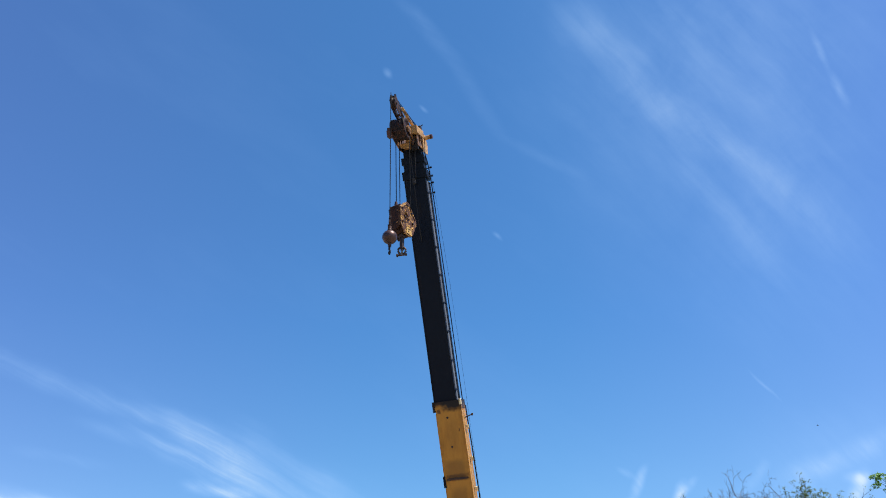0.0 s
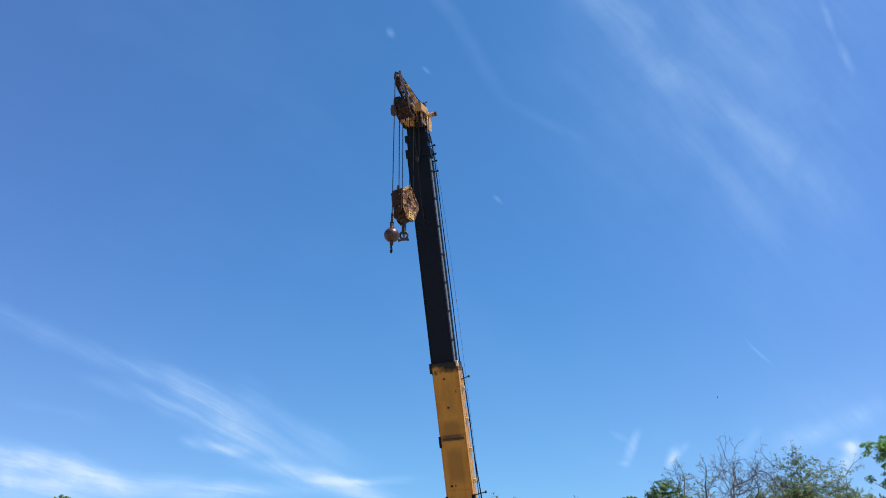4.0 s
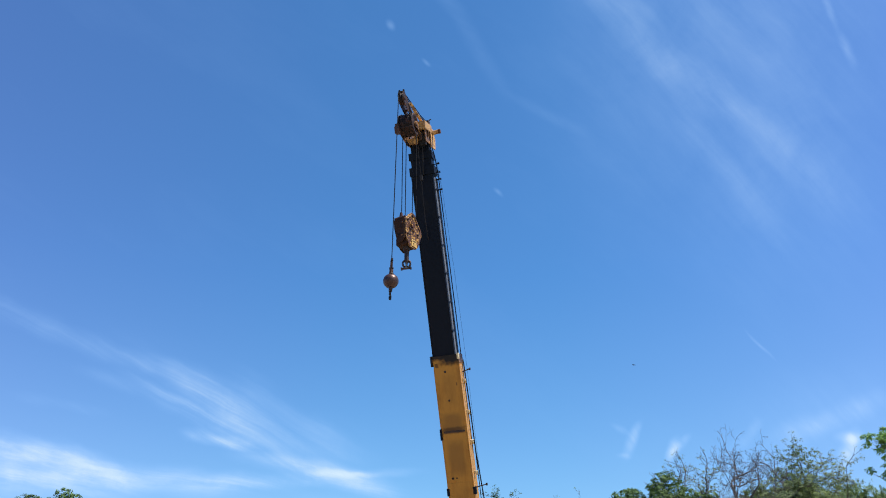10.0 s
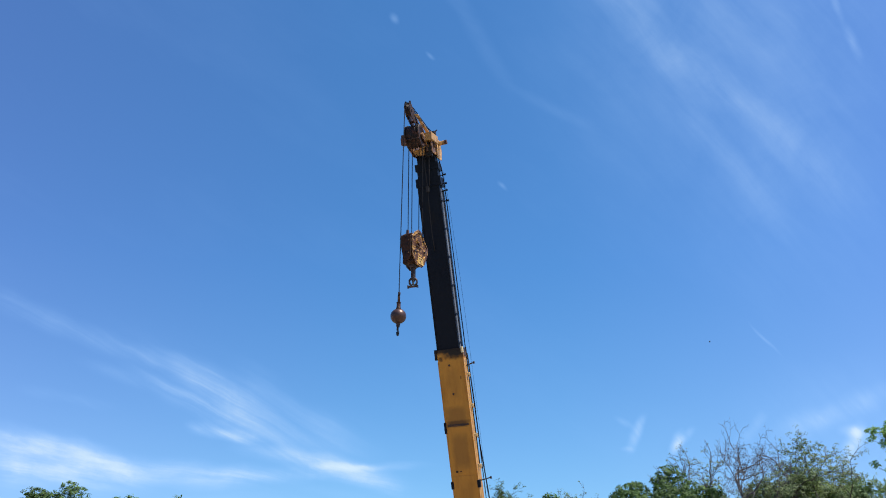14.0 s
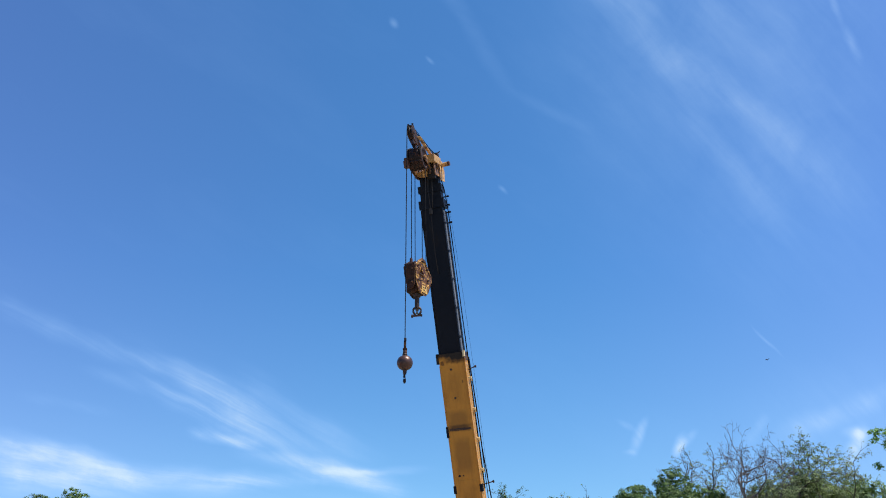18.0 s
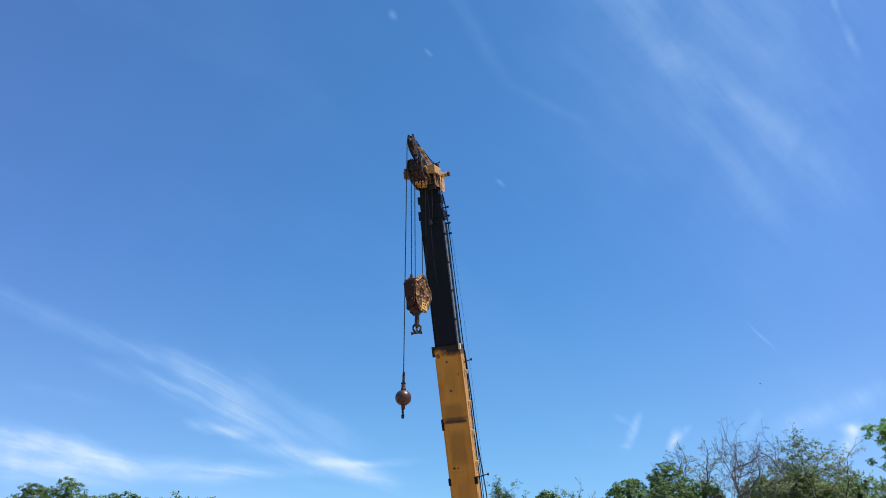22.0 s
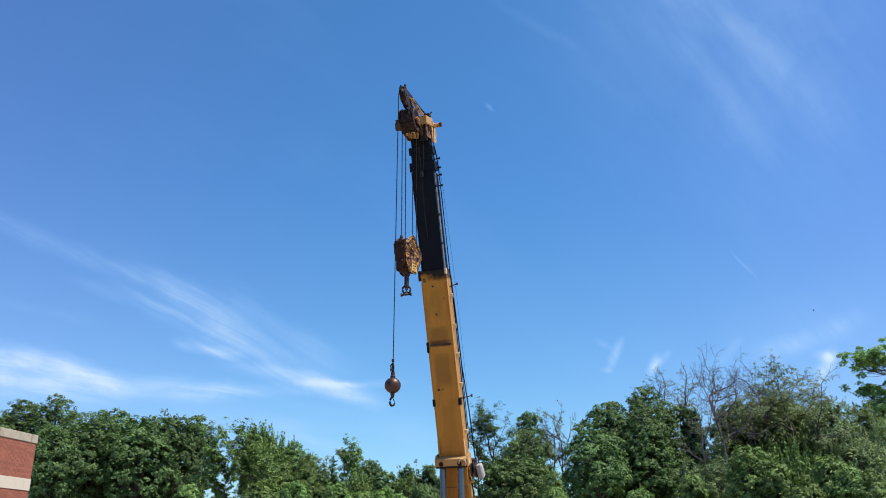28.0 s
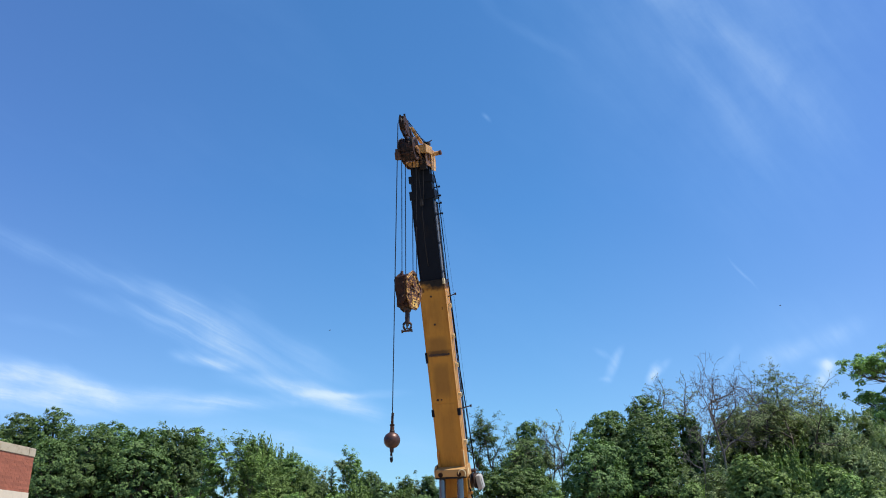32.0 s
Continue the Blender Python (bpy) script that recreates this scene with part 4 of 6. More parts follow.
part("hook", sweep(BM(), [(x, 0.35 * x, z) for x, z in hook], [0.026, 0.022, 0.021, 0.022, 0.023, 0.023, 0.020, 0.015, 0.007], 10), GREASE, ball, "small dark steel hook")
part("latch", rod(BM(), (0.0, 0, -0.235), (-0.034, -0.012, -0.315), 0.009), STEEL, ball)

# hook block, origin at its middle; its cheeks are turned aside
hook_block = thing("hook_block", pose(-0.8, 17.6, 8), "rusty hook block with flaked yellow paint on wire ropes", "hook block")
CHEEK = [(-0.25, 0.20), (-0.13, 0.34), (0.02, 0.45), (0.12, 0.43), (0.40, 0.09), (0.41, -0.01), (0.27, -0.35), (0.16, -0.46), (-0.08, -0.45), (-0.22, -0.26)]
FAR_CHEEK = [(-0.25, 0.20), (-0.13, 0.34), (0.02, 0.45), (0.12, 0.43), (0.40, 0.09), (0.41, -0.01), (0.27, -0.35), (0.16, -0.46), (0.02, -0.42), (-0.14, -0.16)]
for x, outline, mat, label in ((0.145, CHEEK, FLAKED, "flaked yellow and rusty cheek plate"), (-0.17, FAR_CHEEK, DARK_RUST, "rusty dark brown cheek plate")):
    bm = plate(BM(), outline, x, x + 0.03)
    bmesh.ops.bevel(bm, geom=bm.edges[:], offset=0.008, segments=1, affect="EDGES")
    part("cheek_plate", bm, mat, hook_block, label)
for x in (-0.10, 0.0, 0.10):
    part("block_sheave", wheel_profile(BM(), [(0.05, -0.035), (0.245, -0.035), (0.245, -0.025), (0.20, -0.01), (0.20, 0.01), (0.245, 0.025), (0.245, 0.035), (0.05, 0.035)], (x, 0.0, 0.10), 32), STEEL, hook_block, "dark sheave of the hook block")
part("block_axle", rod(BM(), (-0.20, 0, 0.10), (0.20, 0, 0.10), 0.06, sides=20), RUST, hook_block, "rusty sheave axle")
part("axle_keeper", block(BM(), (0.176, -0.10, -0.02), (0.20, 0.10, 0.03), bevel=0.01), WORN, hook_block, "worn axle keeper plate")
part("centre_weight", block(BM(), (-0.135, -0.19, -0.42), (0.14, 0.20, -0.16), bevel=0.04), DARK_RUST, hook_block, "rusty cast weight between the cheeks")
bm = plate(BM(), [(-0.140, 0.20), (-0.05, 0.245), (0.06, 0.225), (0.142, 0.235), (0.142, -0.30), (0.09, -0.38), (0.0, -0.38), (-0.08, -0.24), (-0.140, 0.02)], -0.262, -0.235, "y")
bmesh.ops.bevel(bm, geom=bm.edges[:], offset=0.006, segments=1, affect="EDGES")
part("end_guard", bm, DARK_RUST, hook_block, "dark rusty end guard between the cheeks")
for z in (-0.22, 0.10):
    part("guard_bolt", rod(BM(), (0.09, -0.275, z), (0.09, -0.255, z), 0.022, sides=6), WORN, hook_block, "worn guard bolt")
part("rope_keeper", rod(BM(), (-0.15, -0.215, 0.26), (0.15, -0.215, 0.26), 0.022), RUST, hook_block, "rusty rope keeper bar")
part("capacity_plate", block(BM(), (0.176, -0.01, -0.41), (0.186, 0.20, -0.24), bevel=0.003), GOLD, hook_block, "yellow capacity plate with worn marks")
for y, z in ((0.02, -0.30), (0.09, -0.29), (0.04, -0.36)):
    part("plate_mark", block(BM(), (0.1865, y, z), (0.189, y + 0.045, z + 0.03)), GREASE, hook_block, "dark bar of worn lettering")
for y, z in ((-0.16, 0.20), (0.20, 0.20), (0.24, -0.06), (-0.15, -0.16), (0.03, 0.34)):
    part("cheek_bolt", rod(BM(), (0.17, y, z), (0.20, y, z), 0.026, sides=6), STEEL, hook_block, "dark cheek bolt")
for (y0, z0), (y1, z1) in (((-0.20, 0.18), (0.02, 0.40)), ((0.07, 0.38), (0.34, 0.08)), ((0.34, 0.0), (0.22, -0.22)), ((-0.18, -0.18), (0.0, -0.10))):
    part("cheek_rib", rod(BM(), (0.178, y0, z0), (0.178, y1, z1), 0.016, sides=6), FLAKED, hook_block, "flaked weld rib on the cheek")
part("axle_nut", rod(BM(), (0.17, 0, 0.10), (0.225, 0, 0.10), 0.075, sides=8), FLAKED, hook_block, "flaked axle nut")
part("top_spacer", rod(BM(), (-0.16, 0.02, 0.36), (0.16, 0.02, 0.36), 0.03), WORN, hook_block, "worn spacer bolt")
part("rope_socket", plate(BM(), [(-0.04, 0.26), (0.03, 0.26), (0.02, 0.40), (-0.02, 0.40)], -0.2, -0.15, "y"), RUST, hook_block, "rusty rope socket")
part("hook_swivel", rod(BM(), (0.04, 0, -0.50), (0.04, 0, -0.40), 0.075, 0.09, 20), STEEL, hook_block, "dark hook swivel")
part("hook_shank", block(BM(), (0.0, -0.045, -0.80), (0.08, 0.045, -0.48), bevel=0.02), STEEL, hook_block, "dark hook shank")
bow = [(0.085 * math.cos(w) * (1.0 + 0.15 * math.sin(w)), 0, -0.84 + 0.095 * math.sin(w)) for w in [radians(-62 + 15.2 * k) for k in range(21)]]
shackle = part("shackle", sweep(BM(), bow, 0.024, 10), STEEL, hook_block, "dark bow shackle")
shackle.matrix_basis = pose(0.04, 0, 0, 0, 0, 32)
part("shackle_pin", rod(BM(), (-0.115, 0, -0.955), (0.105, 0, -0.935), 0.022), STEEL, shackle)
part("pin_head", rod(BM(), (-0.13, 0, -0.956), (-0.09, 0, -0.953), 0.038), STEEL, shackle)
part("pin_nut", rod(BM(), (0.075, 0, -0.938), (0.115, 0, -0.934), 0.034, sides=6), STEEL, shackle)
part("hook_point", sweep(BM(), [(0.0, 0.0, -0.76), (0.0, 0.03, -0.82), (0.0, 0.02, -0.885), (0.0, -0.03, -0.90), (0.0, -0.07, -0.86)], [0.035, 0.034, 0.032, 0.026, 0.012]), CHROME, shackle, "bright worn hook inside the shackle")

# ---------------------------------------------------------------- brick building
CORNER = pose(-10.79, 22.55, 0, 0, 0, -96.2)          # x runs along the wall from its far corner, y points into the yard
WALL_TOP, BAND_LO, BAND_HI, COPE_TOP = 4.225, 3.02, 3.32, 4.445


def brick_wall_material():
    mat = material("coursed_red_brick", (0.3, 0.085, 0.055), 0.85, 0, 0.2, 28, None, 0, 3, 0.4)
    nt = mat.node_tree
    tex = nt.nodes.new("ShaderNodeTexBrick")
    co, mp = nt.nodes.new("ShaderNodeTexCoord"), nt.nodes.new("ShaderNodeMapping")
    mp.inputs["Rotation"].default_value = (radians(-90), 0, 0)
    nt.links.new(co.outputs["Object"], mp.inputs[0])
    nt.links.new(mp.outputs[0], tex.inputs["Vector"])
    for key, v in (("Scale", 1.0), ("Mortar Size", 0.006), ("Brick Width", 0.204), ("Row Height", 0.0677)):
        tex.inputs[key].default_value = v
    tex.inputs["Color1"].default_value, tex.inputs["Color2"].default_value, tex.inputs["Mortar"].default_value = (0.31, 0.10, 0.054, 1), (0.25, 0.078, 0.045, 1), (0.27, 0.11, 0.08, 1)
    nt.links.new(tex.outputs[0], nt.nodes["Principled BSDF"].inputs["Base Color"])
    return mat


house = thing("brick_building", CORNER, "single-storey red brick building with pale stone band and coping", "building")
wall = part("front_wall", block(BM(), (0.0, -0.3, 0.0), (24.0, -0.0026, WALL_TOP)), MORTAR, house, "red brick wall with pale mortar joints")
COURSED = brick_wall_material()
part("plain_brickwork", block(BM(), (2.46, -0.011, 0.0), (24.0, 0.0, BAND_LO)), COURSED, house, "red brick facing")
part("plain_brickwork", block(BM(), (2.46, -0.011, BAND_HI), (24.0, 0.0, WALL_TOP)), COURSED, house)
part("plain_brickwork", block(BM(), (0.0, -0.011, 0.0), (2.45, 0.0, 2.14)), COURSED, house)
part("end_wall", block(BM(), (-0.012, -10.0, 0.0), (0.0, -0.012, WALL_TOP)), COURSED, house, "red brick end wall")
part("back_wall", block(BM(), (0.0, -10.3, 0.0), (24.0, -10.0, WALL_TOP)), COURSED, house)
part("near_end_wall", block(BM(), (23.7, -10.0, 0.0), (24.0, -0.3, WALL_TOP)), COURSED, house)
part("roof", block(BM(), (0.0, -10.0, 4.0), (23.7, -0.3, 4.1)), ROOFING, house, "flat gravel roof")
x = -0.02
for length in (0.30, 1.38, 1.60, 1.60, 1.60, 1.60, 1.60, 1.60, 1.60, 1.60, 1.60, 1.60, 1.60, 1.60, 1.60, 1.6):
    part("coping_stone", block(BM(), (x, -0.33, WALL_TOP + 0.004), (x + length - 0.012, 0.02, COPE_TOP), bevel=0.012), COPING, house, "weathered concrete coping stone")
    x += length
x = 0.0
while x < 23.9:
    part("band_stone", block(BM(), (x, -0.011, BAND_LO + 0.004), (min(24, x + 2.39), 0.016, BAND_HI - 0.004), bevel=0.006), STONE, house, "pale cast stone band")
    x += 2.4

# ---------------------------------------------------------------- trees


def tube_arrays(points, radii, sides, verts, faces):
    """Adds a bent tapering tube to lists of vertices and faces."""
    pts = np.array(points, float)
    base = sum(len(v) for v in verts)
    n = len(pts)
    way = np.empty_like(pts)
    way[1:-1], way[0], way[-1] = pts[2:] - pts[:-2], pts[1] - pts[0], pts[-1] - pts[-2]
    way /= np.linalg.norm(way, axis=1)[:, None] + 1e-9
    side = np.cross(way, np.where(np.abs(way[:, 2:]) < 0.9, (0.31, 0.17, 0.93), (1.0, 0.1, 0.0)))
    side /= np.linalg.norm(side, axis=1)[:, None] + 1e-9
    up = np.cross(way, side)
    w = 2 * math.pi * np.arange(sides) / sides
    ring = pts[:, None] + np.array(radii)[:, None, None] * (np.cos(w)[None, :, None] * side[:, None] + np.sin(w)[None, :, None] * up[:, None])
    verts.append(ring.reshape(-1, 3))
    for i in range(n - 1):
        for k in range(sides):
            a, b = base + i * sides + k, base + i * sides + (k + 1) % sides
            faces.append((a, b, b + sides, a + sides))


def face_mesh(name, verts, faces, mat, smooth=False):
    """A mesh of faces that all have as many corners."""
    me = bpy.data.meshes.new(name)
    v, f = np.asarray(verts, np.float32), np.asarray(faces, np.int32)
    me.vertices.add(len(v))
    me.vertices.foreach_set("co", v.ravel())
    me.loops.add(f.size)
    me.loops.foreach_set("vertex_index", f.ravel())
    me.polygons.add(len(f))
    me.polygons.foreach_set("loop_start", np.arange(0, f.size, f.shape[1], dtype=np.int32))
    me.polygons.foreach_set("use_smooth", np.full(len(f), smooth))
    me.update(calc_edges=True)
    me.materials.append(mat)
    return me


def unit(rng, n):
    v = rng.normal(size=(n, 3))
    return v / np.linalg.norm(v, axis=1)[:, None]


def normed(v):
    return v / (np.linalg.norm(v, axis=-1, keepdims=True) + 1e-9)


def kites(rng, p, normal, along, size, slim):
    """Kite-shaped leaves at p that lie across their normals, their tips pointing along."""
    n = len(p)
    side = normed(np.cross(normal, along))
    tip = np.cross(side, normal)
    s = (size * rng.uniform(0.6, 1.4, n))[:, None]
    return np.stack([p - tip * s, p + side * s * slim - tip * s * 0.1, p + tip * s * 1.2, p - side * s * slim - tip * s * 0.1], 1).reshape(-1, 3)


def balls(rng, centres, out, radii, per, size, flat=0.75, slim=0.55):
    """Clumps of leaves, each turned outwards and up from its place on the crown."""
    c, o, r = np.repeat(centres, per, 0), np.repeat(out, per, 0), np.repeat(radii, per)
    n = len(c)
    d = unit(rng, n)
    dot = (d * o).sum(1)
    d = np.where((dot < -0.25)[:, None], d - 2 * dot[:, None] * o, d)
    p = c + d * (r * rng.uniform(0.35, 1.0, n) ** 0.6)[:, None] * np.array([1, 1, flat])
    normal = normed(0.50 * d + 0.50 * o + np.array([0, 0, 0.36]) + 0.42 * unit(rng, n))
    return kites(rng, p, normal, unit(rng, n), size, slim)


def shoots(rng, centres, out, lengths, per, size, lift=1.0, slim=0.42, spread=0.09):
    """Long upright or outward shoots, feathered with narrow leaves."""
    way = normed(out * 0.7 + np.array([0, 0, lift]) + 0.25 * unit(rng, len(centres)))
    c, w, l = np.repeat(centres, per, 0), np.repeat(way, per, 0), np.repeat(lengths, per)
    n = len(c)
    f = rng.uniform(-0.25, 1.0, n)
    d = normed(np.cross(w, unit(rng, n)))
    p = c + w * (f * l)[:, None] + d * (spread * (1.25 - np.clip(f, 0, 1)) * rng.uniform(0.2, 1.6, n))[:, None]
    normal = normed(0.7 * d + np.array([0, 0, 0.35]) + 0.4 * np.repeat(out, per, 0) + 0.35 * unit(rng, n))
    return kites(rng, p, normal, normed(w + 0.55 * d), size, slim)


def spread_out(rng, n, centre, semi, core=0.0):
    """Points in an ellipsoid that keep clear of one another."""
    pts = []
    for _ in range(n):
        d = unit(rng, 22) * (core + (1 - core) * rng.uniform(0, 1, 22) ** 0.4)[:, None] * semi + centre
        if not pts:
            pts.append(d[0])
            continue
        gap = np.linalg.norm(d[:, None] - np.array(pts)[None], axis=2).min(1)
        pts.append(d[np.argmax(gap)])
    return np.array(pts)


def bend_to(rng, a, b, r0, r1, wood_v, wood_f, sides=5, sag=0.12):
    """A limb from a to b that leaves level and turns up."""
    a, b = np.array(a, float), np.array(b, float)
    mid = (a + b) / 2 + np.array([0, 0, -sag * np.linalg.norm(b - a)]) + rng.normal(size=3) * 0.06 * np.linalg.norm(b - a)
    n = 6 if sides > 3 else 4
    f = np.linspace(0, 1, n)[:, None]
    line = (1 - f) ** 2 * a + 2 * f * (1 - f) * mid + f ** 2 * b
    tube_arrays(line, np.linspace(r0, r1, n), sides, wood_v, wood_f)
    return line


def stem(rng, height, r, wood_v, wood_f, lean=0.03):
    n = 9
    line = np.zeros((n, 3))
    line[:, 2] = np.linspace(-0.2, height, n)
    line[1:, :2] = np.cumsum(rng.normal(size=(n - 1, 2)) * lean * height / n * 2.2, 0)
    tube_arrays(line, r * np.linspace(1.0, 0.28, n) ** 0.8, 8, wood_v, wood_f)
    return line


def on_stem(line, z):
    return np.array([np.interp(z, line[:, 2], line[:, k]) for k in range(3)])


# lobe radius, lobes per area, clumps per lobe, clump radius, leaves per clump, leaf size, foot of the crown, share of lobes kept
LEAFY = {
    "broad": (1.20, 1.0, 32, 0.37, 29, 0.093, 0.29, 1.0),
    "dark": (1.05, 1.0, 30, 0.34, 26, 0.093, 0.28, 1.0),
    "upswept": (0.95, 1.0, 26, 0.30, 30, 0.078, 0.40, 1.0),
    "feather": (0.95, 1.0, 32, 0.29, 32, 0.070, 0.38, 1.0),
    "grey": (0.85, 0.9, 26, 0.26, 30, 0.070, 0.42, 0.9),
    "olive": (0.80, 1.0, 30, 0.27, 30, 0.064, 0.45, 0.92),
    "shrub": (0.80, 1.0, 26, 0.31, 29, 0.086, 0.34, 1.0),
}


def leafy(seed, style, H, W):
    """A tree of height H and width W in full leaf: trunk, limbs, and a crown of lobes made of leaf clumps."""
    rng = np.random.default_rng(seed)
    lobe, dense, clumps, cr, per, size, foot, kept = LEAFY[style]
    wood_v, wood_f = [], []
    lobe = min(lobe, 0.30 * W)
    line = stem(rng, H * 0.86, 0.014 * H + 0.03, wood_v, wood_f)
    z0 = foot * H
    semi = np.array([W / 2 - 0.75 * lobe, W / 2 - 0.75 * lobe, (H - z0) / 2 - 0.6 * lobe])
    n = int(dense * 4.2 * (semi[0] * semi[0] + 2 * semi[0] * semi[2]) / 3 * 3 / lobe ** 2) + 4
    hubs = spread_out(rng, min(n, 70), np.array([0, 0, (H + z0) / 2]), semi, 0.35)
    hubs[:, :2] *= (1.04 - (0.18 if style in ("broad", "dark") else 0.34) * np.clip((hubs[:, 2:] - z0) / (H - z0) - 0.55, 0, 1) / 0.45)
    hubs[:, :2] += np.array([on_stem(line, z)[:2] for z in hubs[:, 2]])
    hubs = hubs[rng.random(len(hubs)) < kept]
    radii = lobe * rng.uniform(0.62, 1.18, len(hubs))
    for k, h in enumerate(hubs):
        away = np.hypot(*(h - on_stem(line, h[2]))[:2])
        z = max(0.14 * H, h[2] - 0.4 - 0.9 * away)
        limb = bend_to(rng, on_stem(line, min(z, H * 0.84)), h, max(0.03, 0.006 * H * (1.3 - h[2] / H) + 0.02), 0.016, wood_v, wood_f, 4)
        if style in ("grey", "upswept", "olive"):
            for _ in range(4):
                bend_to(rng, limb[rng.integers(2, 6)], h + unit(rng, 1)[0] * radii[k] * 0.85, 0.02, 0.006, wood_v, wood_f, 3, 0.05)
    made, c, o = [], [], []
    # leaves deep in the lobes, which close the crown
    made.append(balls(rng, hubs, normed(hubs - np.array([0, 0, 0.4 * H])), radii * 0.62, 34, 0.17, 0.8, 0.7))
    for h, r in zip(hubs, radii):
        m = max(6, int(clumps * (r / lobe) ** 2))
        d = unit(rng, m)
        d[:, 2] = np.where(d[:, 2] < -0.45, -d[:, 2], d[:, 2])
        p = h + d * (r * rng.uniform(0.72, 1.06, m))[:, None] * np.array([1, 1, 0.82])
        inside = (np.linalg.norm(p[:, None] - hubs[None], axis=2) < 0.74 * radii[None]).any(1)
        c.append(p[~inside])
        o.append(d[~inside])
    c, o = np.concatenate(c), np.concatenate(o)
    o = normed(o + 0.5 * normed(c - np.array([0, 0, (H + z0) / 2])))
    n = len(c)
    if style == "upswept":
        top = c[:, 2] > z0 + 0.45 * (H - z0)
        made.append(balls(rng, c, o, rng.uniform(0.7, 1.25, n) * cr, per, size, 0.8))
        made.append(shoots(rng, c[top], o[top], rng.uniform(0.7, 1.6, top.sum()), 26, 0.120, 2.0, 0.36, 0.10))
    elif style == "grey":
        made.append(balls(rng, c, o, rng.uniform(0.7, 1.25, n) * cr, per // 2, size, 0.8, 0.4))
        made.append(shoots(rng, c, o, rng.uniform(0.3, 0.7, n), 16, 0.085, 1.3, 0.36))
    elif style == "feather":
        made.append(balls(rng, c, o, rng.uniform(0.7, 1.25, n) * cr, per, size, 0.6, 0.4))
        made.append(shoots(rng, c, o, rng.uniform(0.25, 0.6, n), 12, 0.080, -0.25, 0.36))
    else:
        made.append(balls(rng, c, o, rng.uniform(0.6, 1.3, n) * cr, per, size, 0.72))
        tip = rng.random(n) < 0.35
        made.append(shoots(rng, c[tip], o[tip], rng.uniform(0.2, 0.5, tip.sum()), 9, size, 0.5, 0.5, 0.12))
    lv = np.concatenate(made)
    fit = np.array([1, 1, H / np.percentile(lv[:, 2], 99.85)])
    wide = np.percentile(np.abs(lv[:, :2]), 98)
    fit[:2] = 0.5 * W / wide
    mat = {"broad": LEAF, "dark": LEAF_BLUE, "upswept": LEAF_LIGHT, "feather": LEAF_LIGHT, "grey": LEAF_GREY, "olive": LEAF_OLIVE, "shrub": LEAF_LIGHT}[style]
    wood = face_mesh("trunk", np.concatenate(wood_v) * fit, wood_f, BARK, True)
    crown = face_mesh("crown", lv * fit, np.arange(len(lv)).reshape(-1, 4), mat)
    return wood, crown


def ramify(rng, p, way, length, r, level, lines, tips):
    """A limb that runs on, forks and throws off side twigs, down to the finest."""
    pts, w = [np.array(p, float)], np.array(way, float)
    curl = rng.normal(size=3) * 0.14
    for _ in range(3):
        w = normed(w + rng.normal(size=3) * 0.12 + curl + np.array([0, 0, 0.02]))
        pts.append(pts[-1] + w * length / 3)
    lines.append((pts, r, r * 0.72))
    if level <= 0:
        tips.append(pts[-1])
        return
    if level <= 2:
        tips.append(pts[1])

    def aside(angle):
        s = normed(np.cross(w, unit(rng, 1)[0]))
        return normed(w * math.cos(angle) + s * math.sin(angle))
    ramify(rng, pts[-1], aside(radians(rng.uniform(10, 30))), length * rng.uniform(0.72, 0.90), r * 0.72, level - 1, lines, tips)
    ramify(rng, pts[-1], aside(radians(rng.uniform(32, 60))), length * rng.uniform(0.58, 0.80), r * 0.56, level - 1, lines, tips)
    for _ in range(1 + (rng.random() < 0.6)):
        ramify(rng, pts[rng.integers(1, 3)], aside(radians(rng.uniform(38, 66))), length * rng.uniform(0.35, 0.6), r * 0.36, max(0, level - 2), lines, tips)


# levels of forking, share of twigs in leaf, leaves per tuft, tuft radius, leaf size, height of the crown over its width
TWIGGY = {
    "bare": (6, 0.0, 1, 0.1, 0.05, 1.15),
    "snag": (4, 0.0, 1, 0.1, 0.05, 1.9),
    "budding": (5, 0.26, 10, 0.16, 0.055, 1.3),
    "dying": (6, 0.80, 13, 0.20, 0.058, 0.85),
    "half": (5, 0.80, 17, 0.20, 0.055, 1.15),
    "sparse": (5, 0.75, 16, 0.22, 0.055, 1.1),
    "airy": (5, 0.62, 17, 0.24, 0.074, 1.75),
    "pale": (5, 0.85, 13, 0.18, 0.055, 1.4),
}


